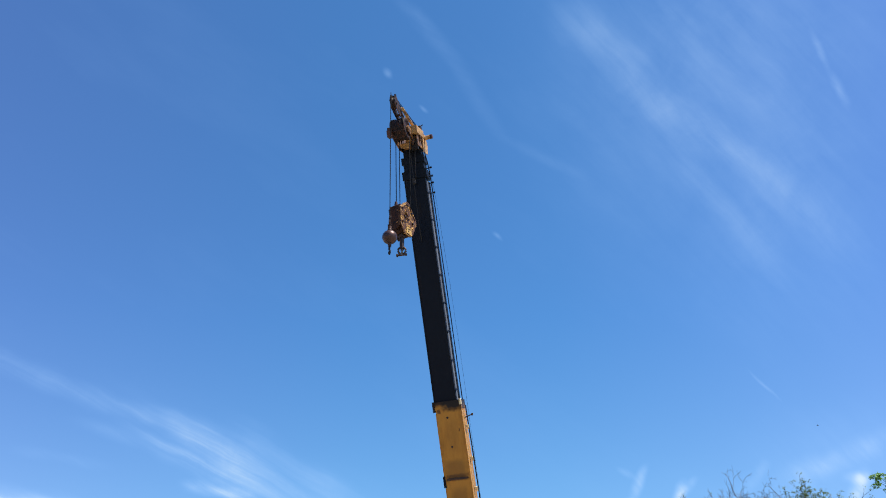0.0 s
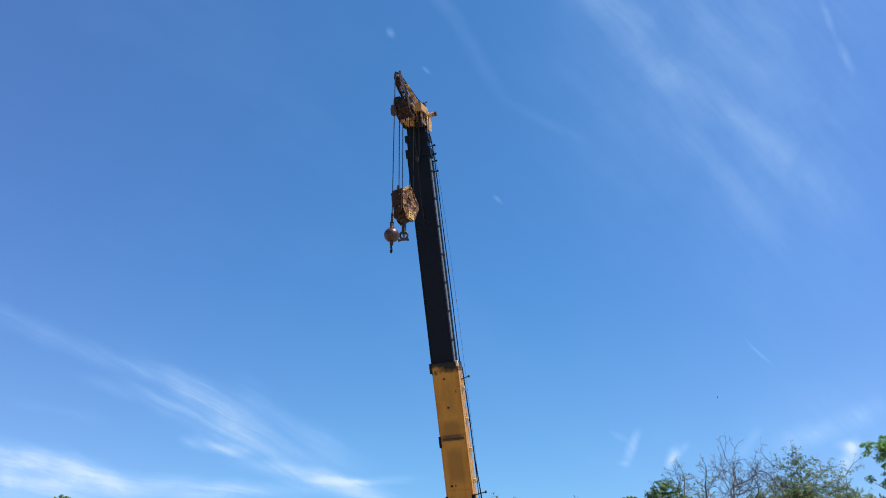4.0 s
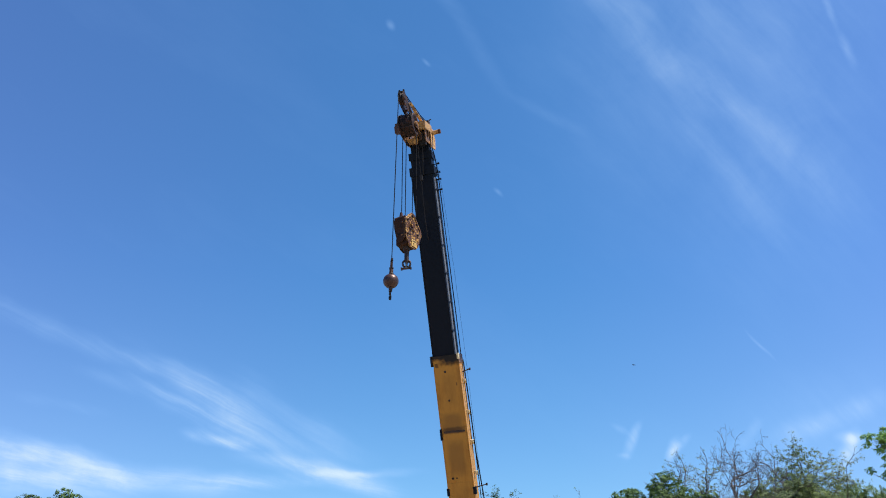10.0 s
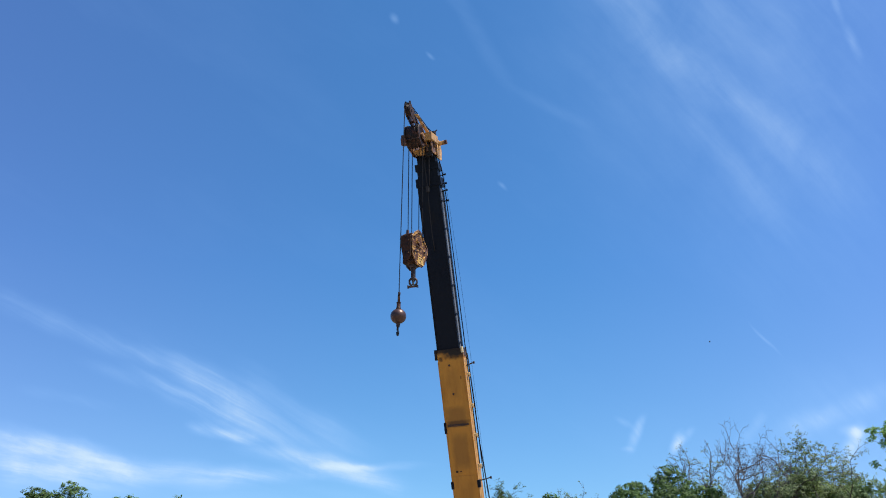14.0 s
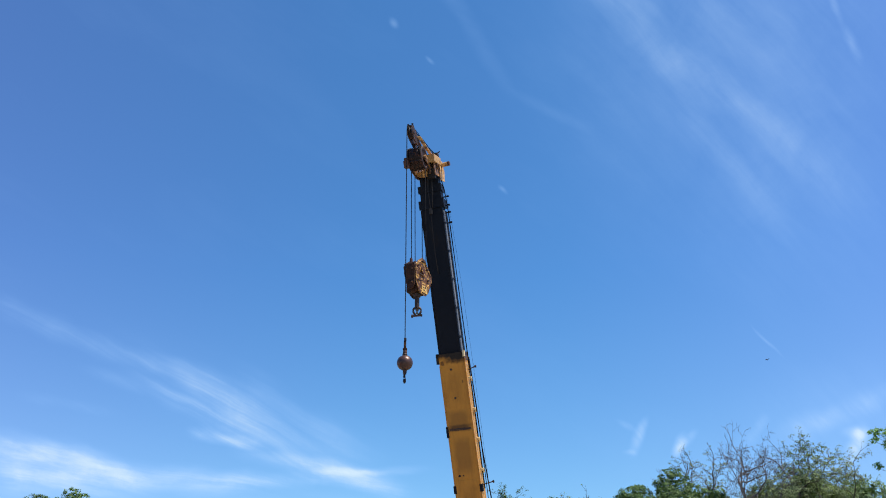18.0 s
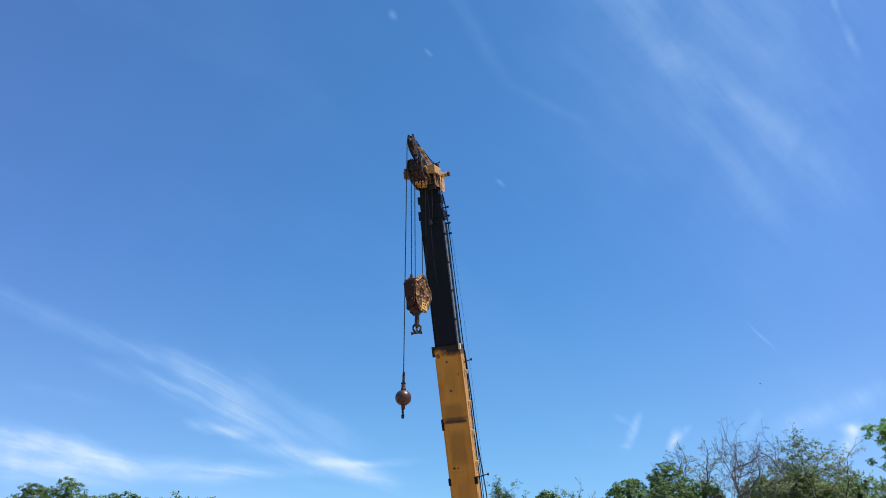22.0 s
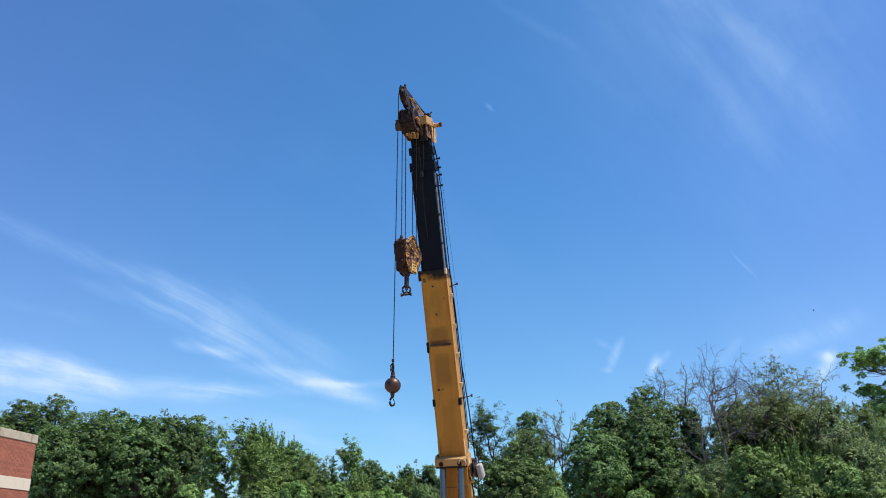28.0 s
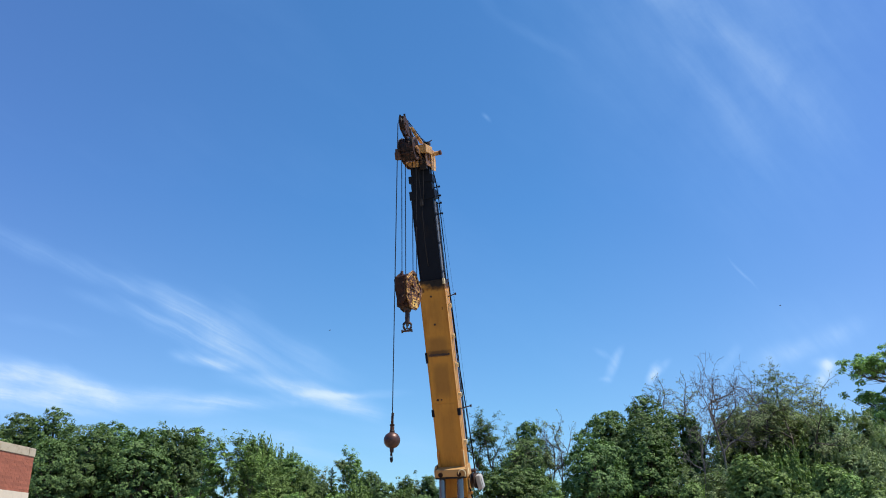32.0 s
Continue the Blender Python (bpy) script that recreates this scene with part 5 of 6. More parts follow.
def twiggy(seed, style, H, W):
    """A tree whose limbs and twigs show: dead, dying or thinly leaved."""
    rng = np.random.default_rng(seed)
    levels, share, per, tuft, size, tall = TWIGGY[style]
    high = min(0.68 * H, tall * W)
    lines, tips = [], []
    wood_v, wood_f = [], []
    line = stem(rng, H - high, 0.010 * H, wood_v, wood_f, 0.05)
    for k in range(5):
        a = 6.283 * k / 5 + rng.uniform(-0.5, 0.5)
        lean = rng.uniform(0.5, 1.6)
        way = normed(np.array((lean * math.cos(a), lean * math.sin(a), 1.0)))
        ramify(rng, line[-1 - (k > 1) - (k > 3)], way, high * rng.uniform(0.24, 0.34), 0.0046 * H, levels - (k > 2 and style != "bare"), lines, tips)
    fine = 0.0065 if style in ("bare", "snag", "budding") else 0.0055
    for pts, a, b in lines:
        tube_arrays(pts, np.linspace(max(fine * 1.5, a), max(fine, b), 4), 6 if a > 0.04 else (4 if a > 0.015 else 3), wood_v, wood_f)
    tips = np.array(tips)
    wv = np.concatenate(wood_v)
    mid = np.median(tips[:, :2], 0)
    fit = np.array([1, 1, H / np.percentile(tips[:, 2], 99.6)])
    fit[:2] = 0.5 * W / np.percentile(np.abs(tips[:, :2] - mid), 90)
    shift = np.array([mid[0], mid[1], 0])
    grow = np.clip(wv[:, 2:] / (0.5 * H), 0, 1)
    keep = tips[rng.random(len(tips)) < share]
    if len(keep) > 1800:
        keep = keep[rng.permutation(len(keep))[:1800]]
    wood = face_mesh("trunk", (wv - shift * grow) * fit, wood_f, DEADWOOD if style in ("bare", "snag", "half", "budding", "pale") else BARK, True)
    if not len(keep):
        return wood, None
    keep = (keep - shift) * fit
    out = normed(keep - np.array([0, 0, 0.55 * H]))
    lv = balls(rng, keep, out, rng.uniform(0.6, 1.3, len(keep)) * tuft, per, size, 0.8)
    mat = {"budding": LEAF_OLIVE, "dying": LEAF_GREY, "half": LEAF_GREY, "sparse": LEAF, "airy": LEAF_LIGHT, "pale": LEAF_PALE}[style]
    return wood, face_mesh("crown", lv, np.arange(len(lv)).reshape(-1, 4), mat)


def spire(seed, H, W):
    """A narrow pointed evergreen."""
    rng = np.random.default_rng(seed)
    wood_v, wood_f, c, o = [], [], [], []
    line = stem(rng, H, 0.09, wood_v, wood_f, 0.01)
    for k in range(70):
        f = 0.12 + 0.86 * k / 70
        reach = 0.5 * W * (1.06 - f) * rng.uniform(0.7, 1.2) / 0.55
        a = k * 2.4 + rng.uniform(-0.3, 0.3)
        d = np.array([math.cos(a), math.sin(a), -0.1])
        foot = on_stem(line, f * H)
        limb = bend_to(rng, foot, foot + d * reach, 0.025, 0.008, wood_v, wood_f, 3)
        for q in limb[1:]:
            c.append(q)
            o.append(d)
    lv = shoots(rng, np.array(c), np.array(o), np.full(len(c), 0.35), 16, 0.075, 0.25, 0.3)
    wood = face_mesh("trunk", np.concatenate(wood_v), wood_f, BARK, True)
    return wood, face_mesh("crown", lv, np.arange(len(lv)).reshape(-1, 4), LEAF_BLUE)


def shelves(seed, H, W):
    """A tall tree whose foliage sits in flat pads at the ends of long level limbs."""
    rng = np.random.default_rng(seed)
    wood_v, wood_f, c, o = [], [], [], []
    line = stem(rng, H * 0.93, 0.19, wood_v, wood_f, 0.012)
    R = W / 2
    # height of the pad under the top, its thickness, nearest and farthest reach, number of limbs
    for drop, thick, near, far, limbs in ((1.45, 1.5, 0.2, 0.98, 11), (4.15, 0.8, 0.35, 0.92, 8), (5.6, 1.2, 0.3, 1.0, 9), (7.6, 1.4, 0.2, 0.95, 9)):
        for k in range(limbs):
            a = 6.283 * (k + rng.uniform(-0.25, 0.25)) / limbs
            reach = R * (near + (far - near) * rng.uniform(0.5, 1.0))
            hub = on_stem(line, H - drop) + np.array([math.cos(a) * reach, math.sin(a) * reach, rng.uniform(-0.15, 0.25) * thick])
            root = on_stem(line, H - drop - 0.25 - 0.35 * reach)
            limb = bend_to(rng, root, hub - np.array([0, 0, 0.25 * thick]), 0.075, 0.03, wood_v, wood_f, 6, 0.10)
            for _ in range(20):
                q = limb[rng.integers(2, 6)]
                d = rng.normal(size=3) * np.array([0.52, 0.52, 0.36 * thick])
                end = hub + d
                bend_to(rng, q, end, 0.022, 0.008, wood_v, wood_f, 3, 0.12)
                c.append(end)
                o.append(normed(d * 0.5 + np.array([0, 0, 0.8])))
    # the domed top
    for _ in range(34):
        a, f = rng.uniform(0, 6.283), rng.uniform(0, 0.75) ** 0.5
        c.append(on_stem(line, H - 0.9) + np.array([math.cos(a) * f * R * 0.8, math.sin(a) * f * R * 0.8, 0.75 - 1.0 * f * f]))
        o.append(np.array([0, 0, 1.0]))
    c, o = np.array(c), np.array(o)
    lv = np.concatenate([balls(rng, c, o, rng.uniform(0.30, 0.55, len(c)), 56, 0.110, 0.7, 0.46),
                         shoots(rng, c, o, rng.uniform(0.2, 0.45, len(c)), 12, 0.075, 0.4, 0.3)])
    wood = face_mesh("trunk", np.concatenate(wood_v), wood_f, BARK, True)
    fit = np.array([1, 1, H / np.percentile(lv[:, 2], 99.8)])
    return wood, face_mesh("crown", lv * fit, np.arange(len(lv)).reshape(-1, 4), LEAF_PINE)


LABELS = {"broad": "full green broadleaf tree with a dense leafy crown", "dark": "dark green broadleaf tree with a bumpy crown", "shrub": "sunlit light green bushy shrub",
          "airy": "slender green tree with sky showing between its limbs", "upswept": "green tree with upright pointed leafy shoots", "feather": "light green tree with fine feathery sprays",
          "grey": "grey-green tree with thin upright foliage", "snag": "dead leaning tree with a few crooked bare limbs", "bare": "dead grey tree with bare branches and twigs", "budding": "nearly dead grey tree with a few leaves on its twigs",
          "dying": "spreading half-dead tree with dark limbs and thin olive leaves", "half": "half-dead tree with sparse grey-green leaves among bare twigs", "olive": "olive-brown tree with fine thinning foliage", "sparse": "thinly leaved grey-green tree with slanting limbs",
          "pale": "pale twiggy tree with thin yellowish leaves", "layered": "tall pine with foliage in flat layered pads", "conifer": "small dark pointed evergreen tree"}
planted = []


def plant(style, x, y, height, width, turn):
    planted.append(style)
    seed = 100 + len(planted)
    if style in LEAFY:
        wood, crown = leafy(seed, style, height, width)
    elif style in TWIGGY:
        wood, crown = twiggy(seed, style, height, width)
    else:
        wood, crown = (shelves if style == "layered" else spire)(seed, height, width)
    ob = thing("tree" if style != "shrub" else "shrub", pose(x, y, 0, 0, 0, turn), LABELS[style], "tree" if style != "shrub" else "shrub", "trees along the edge of the yard")
    new("trunk", wood).parent = ob
    if crown:
        new("crown", crown).parent = ob


plant("dark", -41.3, 80.0, 13.8, 4.3, 120)
plant("dark", -39.1, 79.0, 14.8, 5.6, 155)
plant("dark", -35.8, 78.0, 15.0, 5.3, 52)
plant("dark", -37.6, 72.0, 11.9, 2.9, 202)
plant("broad", -29.9, 66.0, 10.6, 4.9, 245)
plant("broad", -28.7, 68.0, 12.0, 6.9, 79)
plant("broad", -27.7, 71.0, 12.6, 6.2, 46)
plant("broad", -24.0, 67.0, 11.6, 5.9, 34)
plant("broad", -23.7, 71.0, 12.5, 5.8, 10)
plant("broad", -21.2, 69.0, 11.9, 4.2, 205)
plant("broad", -20.8, 71.0, 12.2, 2.9, 281)
plant("dark", -32.4, 71.0, 7.4, 3.7, 148)
plant("dark", -30.9, 73.0, 7.3, 5.3, 30)
plant("dark", -27.0, 73.0, 7.2, 6.2, 113)
plant("dark", -24.1, 73.0, 7.2, 3.8, 266)
plant("airy", -16.2, 60.0, 10.1, 2.5, 274)
plant("airy", -15.1, 60.5, 10.3, 2.5, 184)
plant("airy", -13.7, 60.0, 10.0, 2.4, 141)
plant("upswept", -14.9, 69.0, 11.0, 2.3, 88)
plant("upswept", -14.4, 69.0, 11.1, 3.5, 54)
plant("upswept", -12.8, 68.0, 10.2, 3.0, 134)
plant("feather", -11.9, 68.0, 9.7, 2.7, 109)
plant("feather", -10.6, 67.0, 8.7, 2.0, 13)
plant("feather", -12.5, 63.0, 7.9, 3.8, 328)
plant("feather", -10.5, 63.0, 7.6, 2.7, 133)
plant("shrub", -11.6, 56.0, 5.8, 2.6, 139)
plant("shrub", -9.6, 56.0, 5.7, 2.2, 99)
plant("shrub", -16.0, 54.0, 5.4, 1.8, 84)
plant("pale", -10.7, 74.0, 9.2, 2.2, 158)
plant("conifer", -9.3, 72.0, 9.0, 1.1, 148)
plant("airy", -7.7, 72.0, 10.4, 2.2, 321)
plant("half", -8.6, 76.0, 9.9, 1.5, 190)
plant("broad", -9.3, 66.0, 7.3, 1.7, 44)
plant("shrub", -7.2, 60.0, 6.0, 2.4, 310)
plant("broad", -5.8, 70.0, 8.4, 2.3, 172)
plant("upswept", -6.5, 67.0, 7.5, 2.2, 343)
plant("broad", -4.6, 68.0, 7.4, 2.7, 198)
plant("broad", -3.5, 69.0, 6.9, 2.1, 259)
plant("airy", -2.8, 70.0, 8.0, 1.6, 127)
plant("upswept", -2.7, 68.0, 7.1, 1.8, 91)
plant("pale", -2.0, 74.0, 7.5, 1.3, 126)
plant("broad", -1.1, 74.0, 8.4, 1.8, 242)
plant("broad", -0.1, 72.0, 7.4, 2.4, 143)
plant("broad", -1.1, 64.0, 6.1, 2.5, 45)
plant("shrub", -3.4, 56.0, 5.3, 3.3, 280)
plant("shrub", -5.6, 56.0, 5.1, 2.6, 153)
plant("broad", 1.3, 72.0, 7.3, 2.8, 3)
plant("sparse", 4.0, 66.0, 12.6, 4.1, 149)
plant("sparse", 3.2, 68.0, 12.1, 2.7, 293)
plant("dark", 6.7, 66.0, 11.7, 2.5, 159)
plant("grey", 5.8, 66.0, 9.9, 4.0, 260)
plant("airy", 4.0, 62.0, 8.6, 3.5, 99)
plant("dark", 4.3, 60.0, 7.6, 4.4, 211)
plant("dark", 6.4, 61.0, 7.7, 3.2, 216)
plant("half", 8.0, 70.0, 10.2, 2.3, 306)
plant("budding", 9.6, 70.0, 13.0, 3.1, 147)
plant("bare", 9.2, 71.0, 11.8, 2.4, 220)
plant("feather", 7.6, 58.0, 6.6, 2.1, 231)
plant("shrub", 6.3, 50.0, 5.0, 2.0, 82)
plant("broad", 12.6, 66.0, 12.0, 4.9, 119)
plant("dark", 13.9, 67.0, 12.7, 4.1, 156)
plant("dark", 16.4, 67.0, 14.0, 3.6, 132)
plant("dark", 17.7, 66.0, 12.5, 3.4, 22)
plant("broad", 15.4, 64.0, 12.0, 4.8, 41)
plant("broad", 10.8, 60.0, 10.0, 4.4, 23)
plant("dark", 12.6, 65.0, 8.8, 4.3, 236)
plant("dark", 14.8, 62.0, 10.3, 4.2, 320)
plant("dark", 10.4, 66.0, 8.5, 3.9, 143)
plant("shrub", 11.2, 50.0, 5.0, 2.3, 265)
plant("shrub", 15.4, 54.0, 6.0, 1.9, 273)
plant("dark", 19.4, 66.0, 12.1, 2.0, 331)
plant("budding", 19.0, 72.0, 16.6, 3.7, 241)
plant("budding", 20.4, 71.0, 16.1, 2.7, 358)
plant("bare", 17.5, 74.0, 15.2, 2.5, 175)
plant("bare", 19.7, 59.0, 15.3, 4.2, 74)
plant("snag", 17.2, 57.0, 12.3, 2.6, 344)
plant("half", 26.8, 66.0, 15.6, 4.7, 100)
plant("bare", 25.1, 68.0, 16.9, 4.7, 34)
plant("half", 28.4, 68.0, 15.5, 4.2, 211)
plant("dying", 24.0, 61.0, 14.8, 6.7, 103)
plant("pale", 29.2, 67.0, 14.5, 3.6, 325)
plant("pale", 32.3, 70.0, 14.4, 3.8, 323)
plant("pale", 31.8, 72.0, 14.4, 2.9, 225)
plant("olive", 21.9, 64.0, 12.0, 3.9, 141)
plant("olive", 24.5, 65.0, 12.4, 5.3, 94)
plant("olive", 26.6, 63.0, 11.9, 3.8, 182)
plant("dark", 24.4, 63.0, 10.2, 3.8, 223)
plant("half", 18.6, 60.0, 8.8, 3.2, 301)
plant("upswept", 23.4, 58.0, 8.6, 3.5, 164)
plant("upswept", 26.0, 60.0, 9.8, 3.2, 324)
plant("grey", 28.2, 60.0, 11.8, 3.4, 285)
plant("grey", 30.6, 61.0, 11.8, 3.7, 101)
plant("grey", 26.7, 60.0, 11.0, 2.4, 165)
plant("grey", 27.8, 57.0, 8.6, 3.8, 51)
plant("grey", 30.4, 58.0, 10.2, 2.7, 31)
plant("layered", 36.9, 66.0, 17.5, 7.3, 117)
plant("shrub", 17.8, 50.0, 7.3, 3.0, 142)
plant("shrub", 18.8, 49.0, 6.5, 2.3, 298)
plant("shrub", 21.7, 48.0, 6.6, 2.3, 315)
plant("half", 18.4, 56.0, 7.2, 2.6, 121)
plant("shrub", 19.1, 46.0, 5.3, 2.4, 62)
plant("shrub", 22.2, 47.0, 5.9, 2.2, 169)
plant("shrub", 23.0, 46.0, 5.6, 2.4, 90)
plant("half", 16.4, 56.0, 7.0, 2.2, 148)
plant("dark", 20.7, 66.0, 6.7, 3.9, 235)
plant("dark", 17.3, 68.0, 6.9, 4.0, 13)

# ---------------------------------------------------------------- a bird far off
bird = thing("bird", pose(20, 55, 14), "small dark bird gliding far off in the sky", "bird")
part("body", sweep(BM(), [(0, -0.11, 0), (0, -0.07, 0.005), (0, 0, 0.005), (0, 0.07, 0), (0, 0.13, 0.0)], [0.008, 0.025, 0.032, 0.02, 0.006]), PLUMAGE, bird)
for side in (-1, 1):
    part("wing", plate(BM(), [(0.02 * side, 0.0), (0.12 * side, 0.035), (0.25 * side, 0.01), (0.25 * side, 0.0), (0.12 * side, 0.02), (0.02 * side, -0.012)], -0.04, 0.03, "y"), PLUMAGE, bird)
FLIGHT = [
    (0.0, 40.53, 93.13, 28.21, -0.91, 0.41, -0.08),
    (1.0, 38.46, 94.06, 28.02, -0.92, 0.38, -0.03),
    (2.0, 36.10, 94.98, 28.08, -0.94, 0.31, 0.11),
    (4.0, 31.00, 96.54, 28.90, -0.95, 0.24, 0.19),
    (7.0, 24.41, 97.98, 30.38, -0.94, 0.17, 0.30),
    (9.0, 22.04, 98.12, 31.78, -0.78, -0.01, 0.62),
    (10.0, 21.73, 97.97, 32.51, 0.19, -0.33, 0.92),
    (11.0, 22.32, 97.64, 33.12, 0.80, -0.35, 0.49),
    (12.0, 24.07, 96.95, 33.95, 0.93, -0.30, 0.20),
    (13.0, 26.79, 96.18, 34.09, 0.97, -0.25, -0.05),
    (14.0, 29.89, 95.42, 33.64, 0.95, -0.24, -0.22),
    (17.0, 35.74, 93.93, 32.02, 0.84, -0.12, -0.53),
    (19.0, 35.19, 94.68, 30.27, -0.36, 0.39, -0.85),
    (20.0, 34.66, 95.11, 29.48, 0.54, 0.03, -0.84),
    (24.0, 37.12, 94.80, 27.29, 0.92, -0.31, -0.24),
    (28.0, 42.59, 92.44, 27.43, 0.90, -0.42, 0.11),
    (29.0, 42.67, 92.25, 27.95, -0.40, -0.08, 0.91),
    (30.0, 42.14, 92.35, 28.46, -0.86, 0.26, 0.44),
    (31.0, 41.03, 92.75, 28.79, -0.91, 0.33, 0.24),
    (32.0, 39.51, 93.30, 29.16, -0.92, 0.33, 0.22),
]
# another sits in the grass behind the trees and darts up late
darting_bird = tagged(copy_thing(bird, pose(-17, 92, 0.06)), "small dark bird darting up from behind the trees", "bird")
DART = [
    (0.0, -16.98, 92.0, 0.06, 0.30, 0.95, 0.10),
    (29.2, -16.98, 92.0, 0.06, 0.30, 0.95, 0.10),
    (29.7, -16.98, 92.0, 2.50, 0.00, 0.24, 0.97),
    (30.3, -16.88, 92.0, 9.35, 0.00, 0.24, 0.97),
    (30.8, -16.98, 92.0, 14.85, -0.00, 0.24, 0.97),
    (30.9, -16.90, 92.0, 15.93, -0.12, 0.24, 0.96),
    (31.0, -17.23, 92.0, 16.78, -0.33, 0.24, 0.91),
    (31.1, -17.53, 92.0, 17.69, -0.29, 0.24, 0.93),
    (31.2, -17.92, 92.0, 18.98, -0.18, 0.24, 0.95),
    (31.3, -18.08, 92.0, 20.67, 0.07, 0.24, 0.97),
    (31.4, -17.71, 92.0, 21.86, 0.45, 0.24, 0.86),
    (31.5, -17.14, 92.0, 22.47, 0.68, 0.24, 0.69),
    (31.6, -16.12, 92.0, 23.45, 0.71, 0.24, 0.67),
    (31.7, -15.12, 92.0, 24.38, 0.73, 0.24, 0.63),
    (31.8, -14.36, 92.0, 24.98, 0.77, 0.24, 0.59),
    (31.9, -13.46, 92.0, 25.65, 0.79, 0.24, 0.57),
    (32.0, -12.69, 92.0, 26.19, 0.80, 0.24, 0.55),
]

# ---------------------------------------------------------------- bricks of the wall
COURSE, LONG = 0.0677, 0.204


def brick_mesh(w):
    bm = block(BM(), (0.002, -0.0115, 0.0032), (w - 0.002, 0.0, COURSE - 0.0032))
    me = bpy.data.meshes.new("brick")
    bm.to_mesh(me)
    bm.free()
    me.materials.append(BRICK)
    return me


WHOLE, HALF_BRICK = brick_mesh(LONG), brick_mesh(LONG / 2)
rng = random.Random(5)
for lo, hi in ((2.14, BAND_LO), (BAND_HI, WALL_TOP)):
    for row in range(int((hi - lo) / COURSE + 0.3)):
        z, x = lo + row * COURSE, 0.0
        while x < 2.44:
            first = x == 0.0 and row % 2
            ob = new("brick", HALF_BRICK if first or x + LONG > 2.46 else WHOLE)
            ob.parent = wall
            ob.location = (x, rng.uniform(-0.0015, 0.002), z)
            x += LONG / 2 if first or x + LONG > 2.46 else LONG

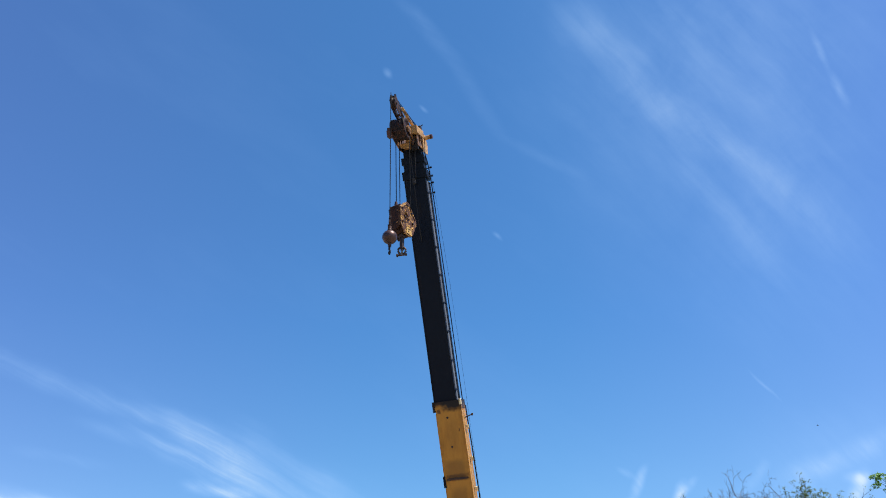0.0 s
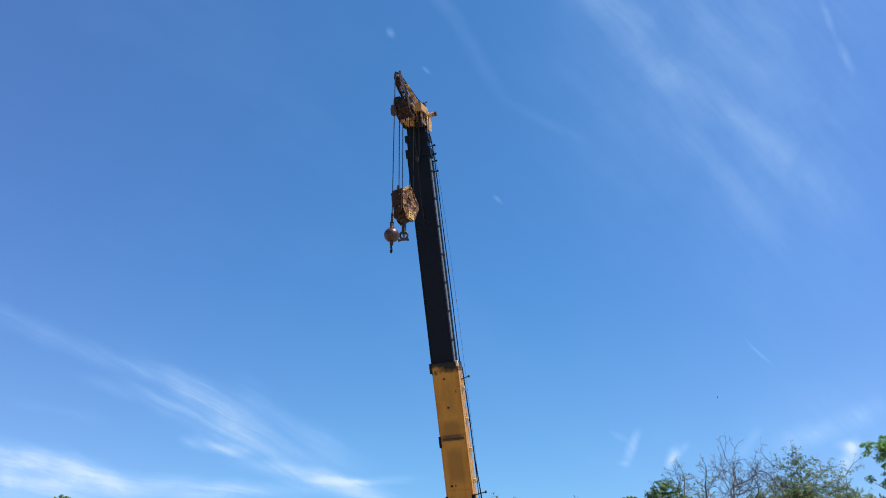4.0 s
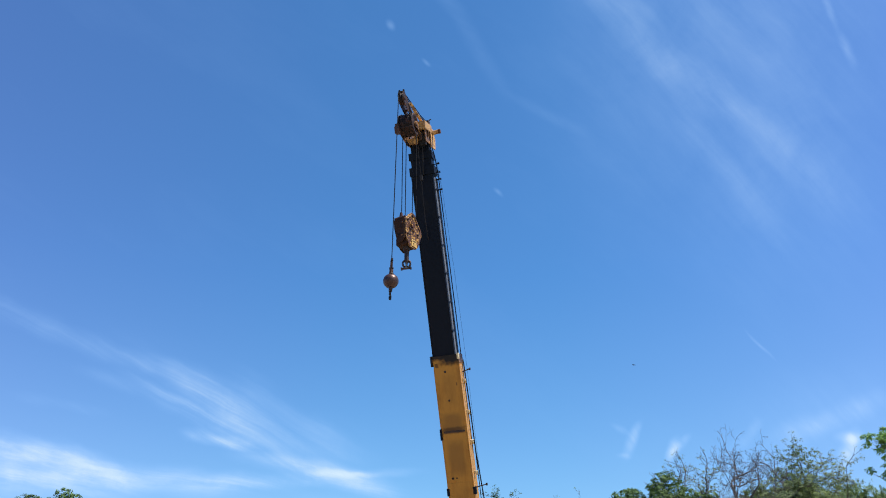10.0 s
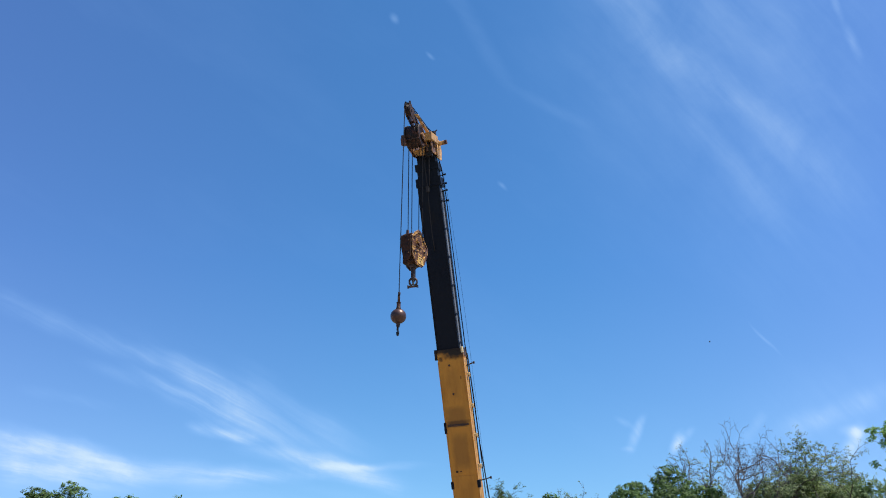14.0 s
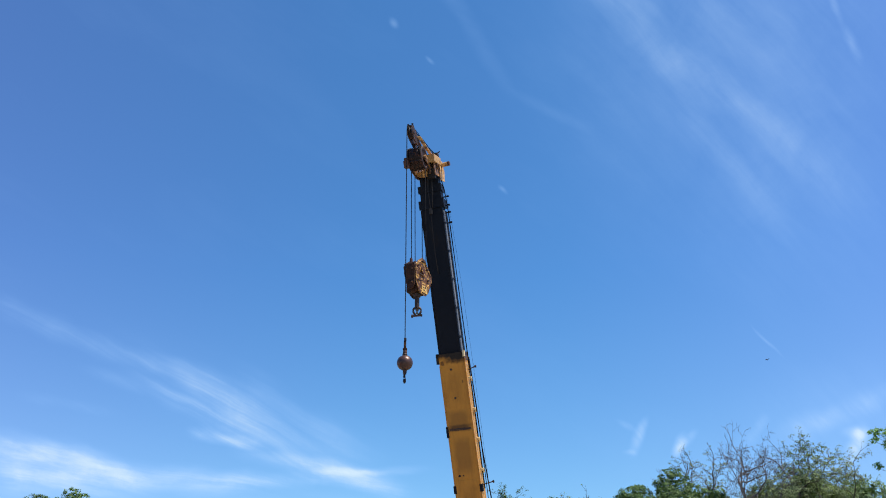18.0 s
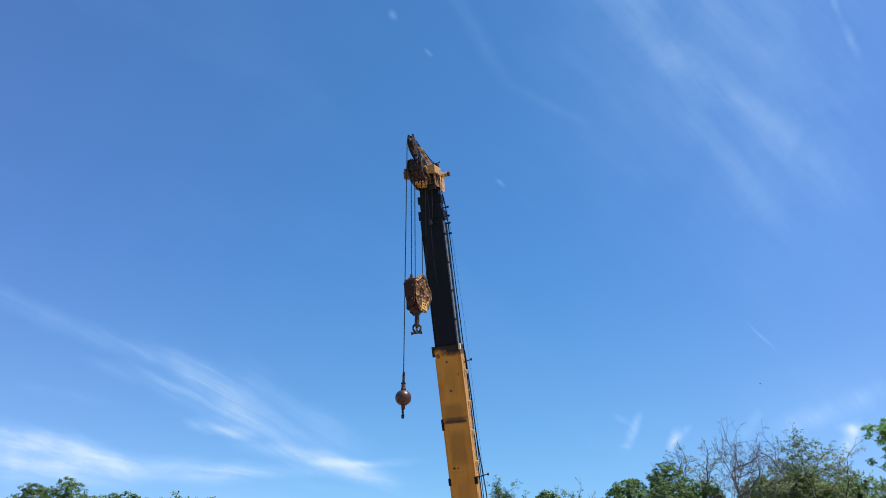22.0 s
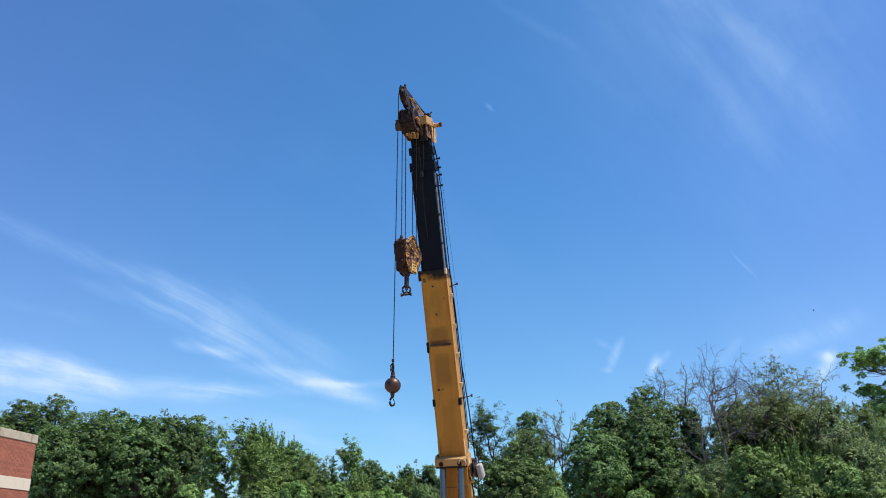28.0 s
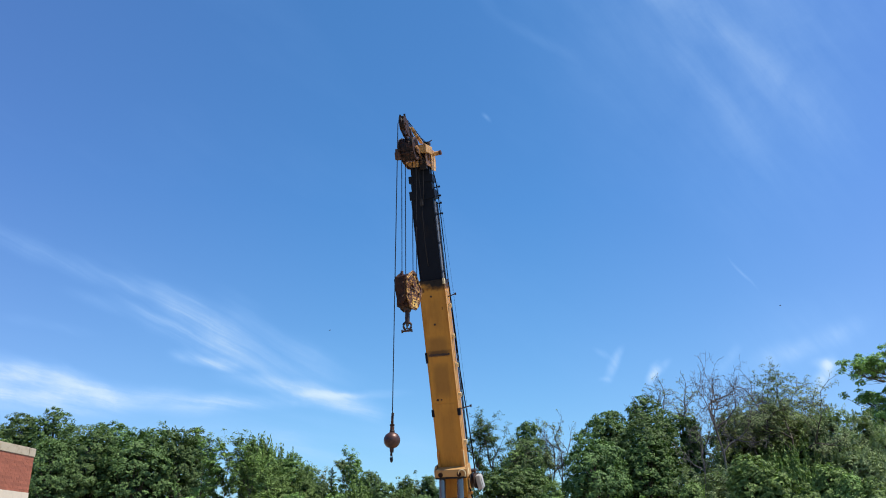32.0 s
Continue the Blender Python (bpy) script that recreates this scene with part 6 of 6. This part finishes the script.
# ---------------------------------------------------------------- what moves
# seconds, travel of the sliding section, ball sideways and down from the nose, block sideways and down from the falls' top
TRAVEL = [
    (0.0, 3.127, -0.009, -3.806, 0.104, -1.270),
    (0.5, 3.075, -0.040, -3.837, 0.097, -1.292),
    (1.0, 3.022, -0.080, -3.840, 0.091, -1.306),
    (1.5, 2.970, -0.100, -3.877, 0.084, -1.317),
    (2.0, 2.917, -0.097, -3.925, 0.080, -1.333),
    (2.5, 2.864, -0.056, -4.014, 0.082, -1.350),
    (3.0, 2.810, -0.010, -4.116, 0.090, -1.366),
    (3.5, 2.756, -0.002, -4.181, 0.099, -1.381),
    (4.0, 2.703, -0.006, -4.230, 0.104, -1.390),
    (4.5, 2.649, -0.027, -4.256, 0.103, -1.390),
    (6.5, 2.431, -0.089, -4.402, 0.089, -1.455),
    (7.0, 2.376, -0.049, -4.497, 0.092, -1.480),
    (7.5, 2.321, -0.017, -4.582, 0.093, -1.498),
    (8.0, 2.266, -0.006, -4.648, 0.090, -1.507),
    (8.5, 2.211, -0.017, -4.693, 0.083, -1.511),
    (9.0, 2.155, -0.039, -4.724, 0.076, -1.522),
    (9.5, 2.099, -0.072, -4.740, 0.074, -1.540),
    (10.0, 2.044, -0.102, -4.765, 0.078, -1.562),
    (10.5, 1.988, -0.108, -4.816, 0.083, -1.582),
    (11.0, 1.932, -0.088, -4.884, 0.086, -1.595),
    (11.5, 1.876, -0.053, -4.960, 0.084, -1.601),
    (12.0, 1.820, -0.024, -5.036, 0.077, -1.609),
    (12.5, 1.763, -0.016, -5.104, 0.073, -1.624),
    (13.0, 1.707, -0.020, -5.154, 0.074, -1.640),
    (13.5, 1.651, -0.039, -5.191, 0.079, -1.656),
    (14.0, 1.594, -0.075, -5.220, 0.084, -1.671),
    (14.5, 1.537, -0.109, -5.236, 0.087, -1.687),
    (16.5, 1.310, -0.047, -5.485, 0.076, -1.717),
    (17.0, 1.253, -0.016, -5.558, 0.079, -1.741),
    (17.5, 1.196, -0.005, -5.620, 0.084, -1.762),
    (18.0, 1.139, -0.020, -5.665, 0.090, -1.780),
    (18.5, 1.082, -0.048, -5.698, 0.093, -1.793),
    (19.0, 1.025, -0.076, -5.728, 0.092, -1.802),
    (19.5, 0.968, -0.099, -5.766, 0.092, -1.808),
    (20.0, 0.911, -0.104, -5.815, 0.092, -1.817),
    (20.5, 0.854, -0.088, -5.877, 0.094, -1.831),
    (21.0, 0.797, -0.060, -5.944, 0.100, -1.847),
    (21.5, 0.739, -0.033, -6.015, 0.109, -1.862),
    (22.0, 0.682, -0.014, -6.086, 0.116, -1.877),
    (22.5, 0.625, -0.002, -6.148, 0.118, -1.892),
    (23.0, 0.568, -0.008, -6.192, 0.117, -1.905),
    (23.5, 0.511, -0.033, -6.228, 0.113, -1.915),
    (24.0, 0.454, -0.066, -6.264, 0.108, -1.926),
    (24.5, 0.397, -0.094, -6.308, 0.105, -1.941),
    (25.0, 0.340, -0.101, -6.358, 0.110, -1.961),
    (25.5, 0.283, -0.089, -6.410, 0.119, -1.982),
    (27.5, 0.056, -0.000, -6.679, 0.121, -2.017),
    (28.0, -0.001, 0.001, -6.733, 0.115, -2.033),
    (28.5, -0.058, -0.012, -6.780, 0.114, -2.051),
    (29.0, -0.114, -0.040, -6.826, 0.118, -2.070),
    (29.5, -0.171, -0.069, -6.871, 0.124, -2.088),
    (30.0, -0.227, -0.091, -6.914, 0.129, -2.102),
    (30.5, -0.283, -0.098, -6.964, 0.132, -2.115),
    (31.0, -0.339, -0.089, -7.024, 0.129, -2.128),
    (31.5, -0.395, -0.065, -7.091, 0.126, -2.143),
    (32.0, -0.451, -0.033, -7.165, 0.122, -2.160),
]


def hung(top, foot):
    """The pose at top whose z points up the line from foot."""
    return Matrix.Translation(top) @ (top - foot).to_track_quat("Z", "Y").to_matrix().to_4x4()


def motions():
    slide, whip_a, whip_b, ball_rows, block_rows = [], [], [], [], []
    fall_rows = [([], []) for _ in falls]
    for t, run, bx, bz, kx, kz in TRAVEL:
        # the section leans a little in its wear pads as it runs out
        slide.append((t, BOOM_IN @ Matrix.Translation((-0.0155 * (run + 0.2), 0, 0.993 * run))))
        top = WHIP_TOP + UP * run
        centre = top + Vector((bx, 0, bz))
        line = hung(top, centre)
        turn = line.to_3x3().to_4x4()
        ball_rows.append((t, Matrix.Translation(centre) @ turn))
        whip_a.append((t, line))
        whip_b.append((t, Matrix.Translation(centre) @ turn @ Matrix.Translation((0, 0, 3.60 + 0.42))))
        head = FALL_TOP + UP * run
        middle = head + Vector((kx - 0.165, 0, kz - 0.07))
        block_rows.append((t, Matrix.Translation(middle) @ pose(0, 0, 0, 0, 0, -31)))
        for (a_rows, b_rows), (_, _, dx) in zip(fall_rows, falls):
            high = head + Vector((dx + 0.0, 0.28 * (-dx), 1.02))
            foot = middle + Vector((dx + 0.08, -0.4 * dx, 0.22))
            m = hung(high, foot)
            a_rows.append((t, m))
            b_rows.append((t, Matrix.Translation(foot) @ m.to_3x3().to_4x4() @ Matrix.Translation((0, 0, FALL_SHORT))))
    walk(ext, slide)
    walk(ball, ball_rows)
    walk(hook_block, block_rows)
    walk(whip_upper, whip_a)
    walk(whip_lower, whip_b)
    for (a_rows, b_rows), (a, b, _) in zip(fall_rows, falls):
        walk(a, a_rows)
        walk(b, b_rows)
    walk(bird, [(t, look((x, y, z), (x + dx, y + dy, z + dz)) @ pose(0, 0, 0, -90)) for t, x, y, z, dx, dy, dz in FLIGHT])
    walk(darting_bird, [(t, look((x, y, z), (x + dx, y + dy, z + dz)) @ pose(0, 0, 0, -90)) for t, x, y, z, dx, dy, dz in DART])


motions()
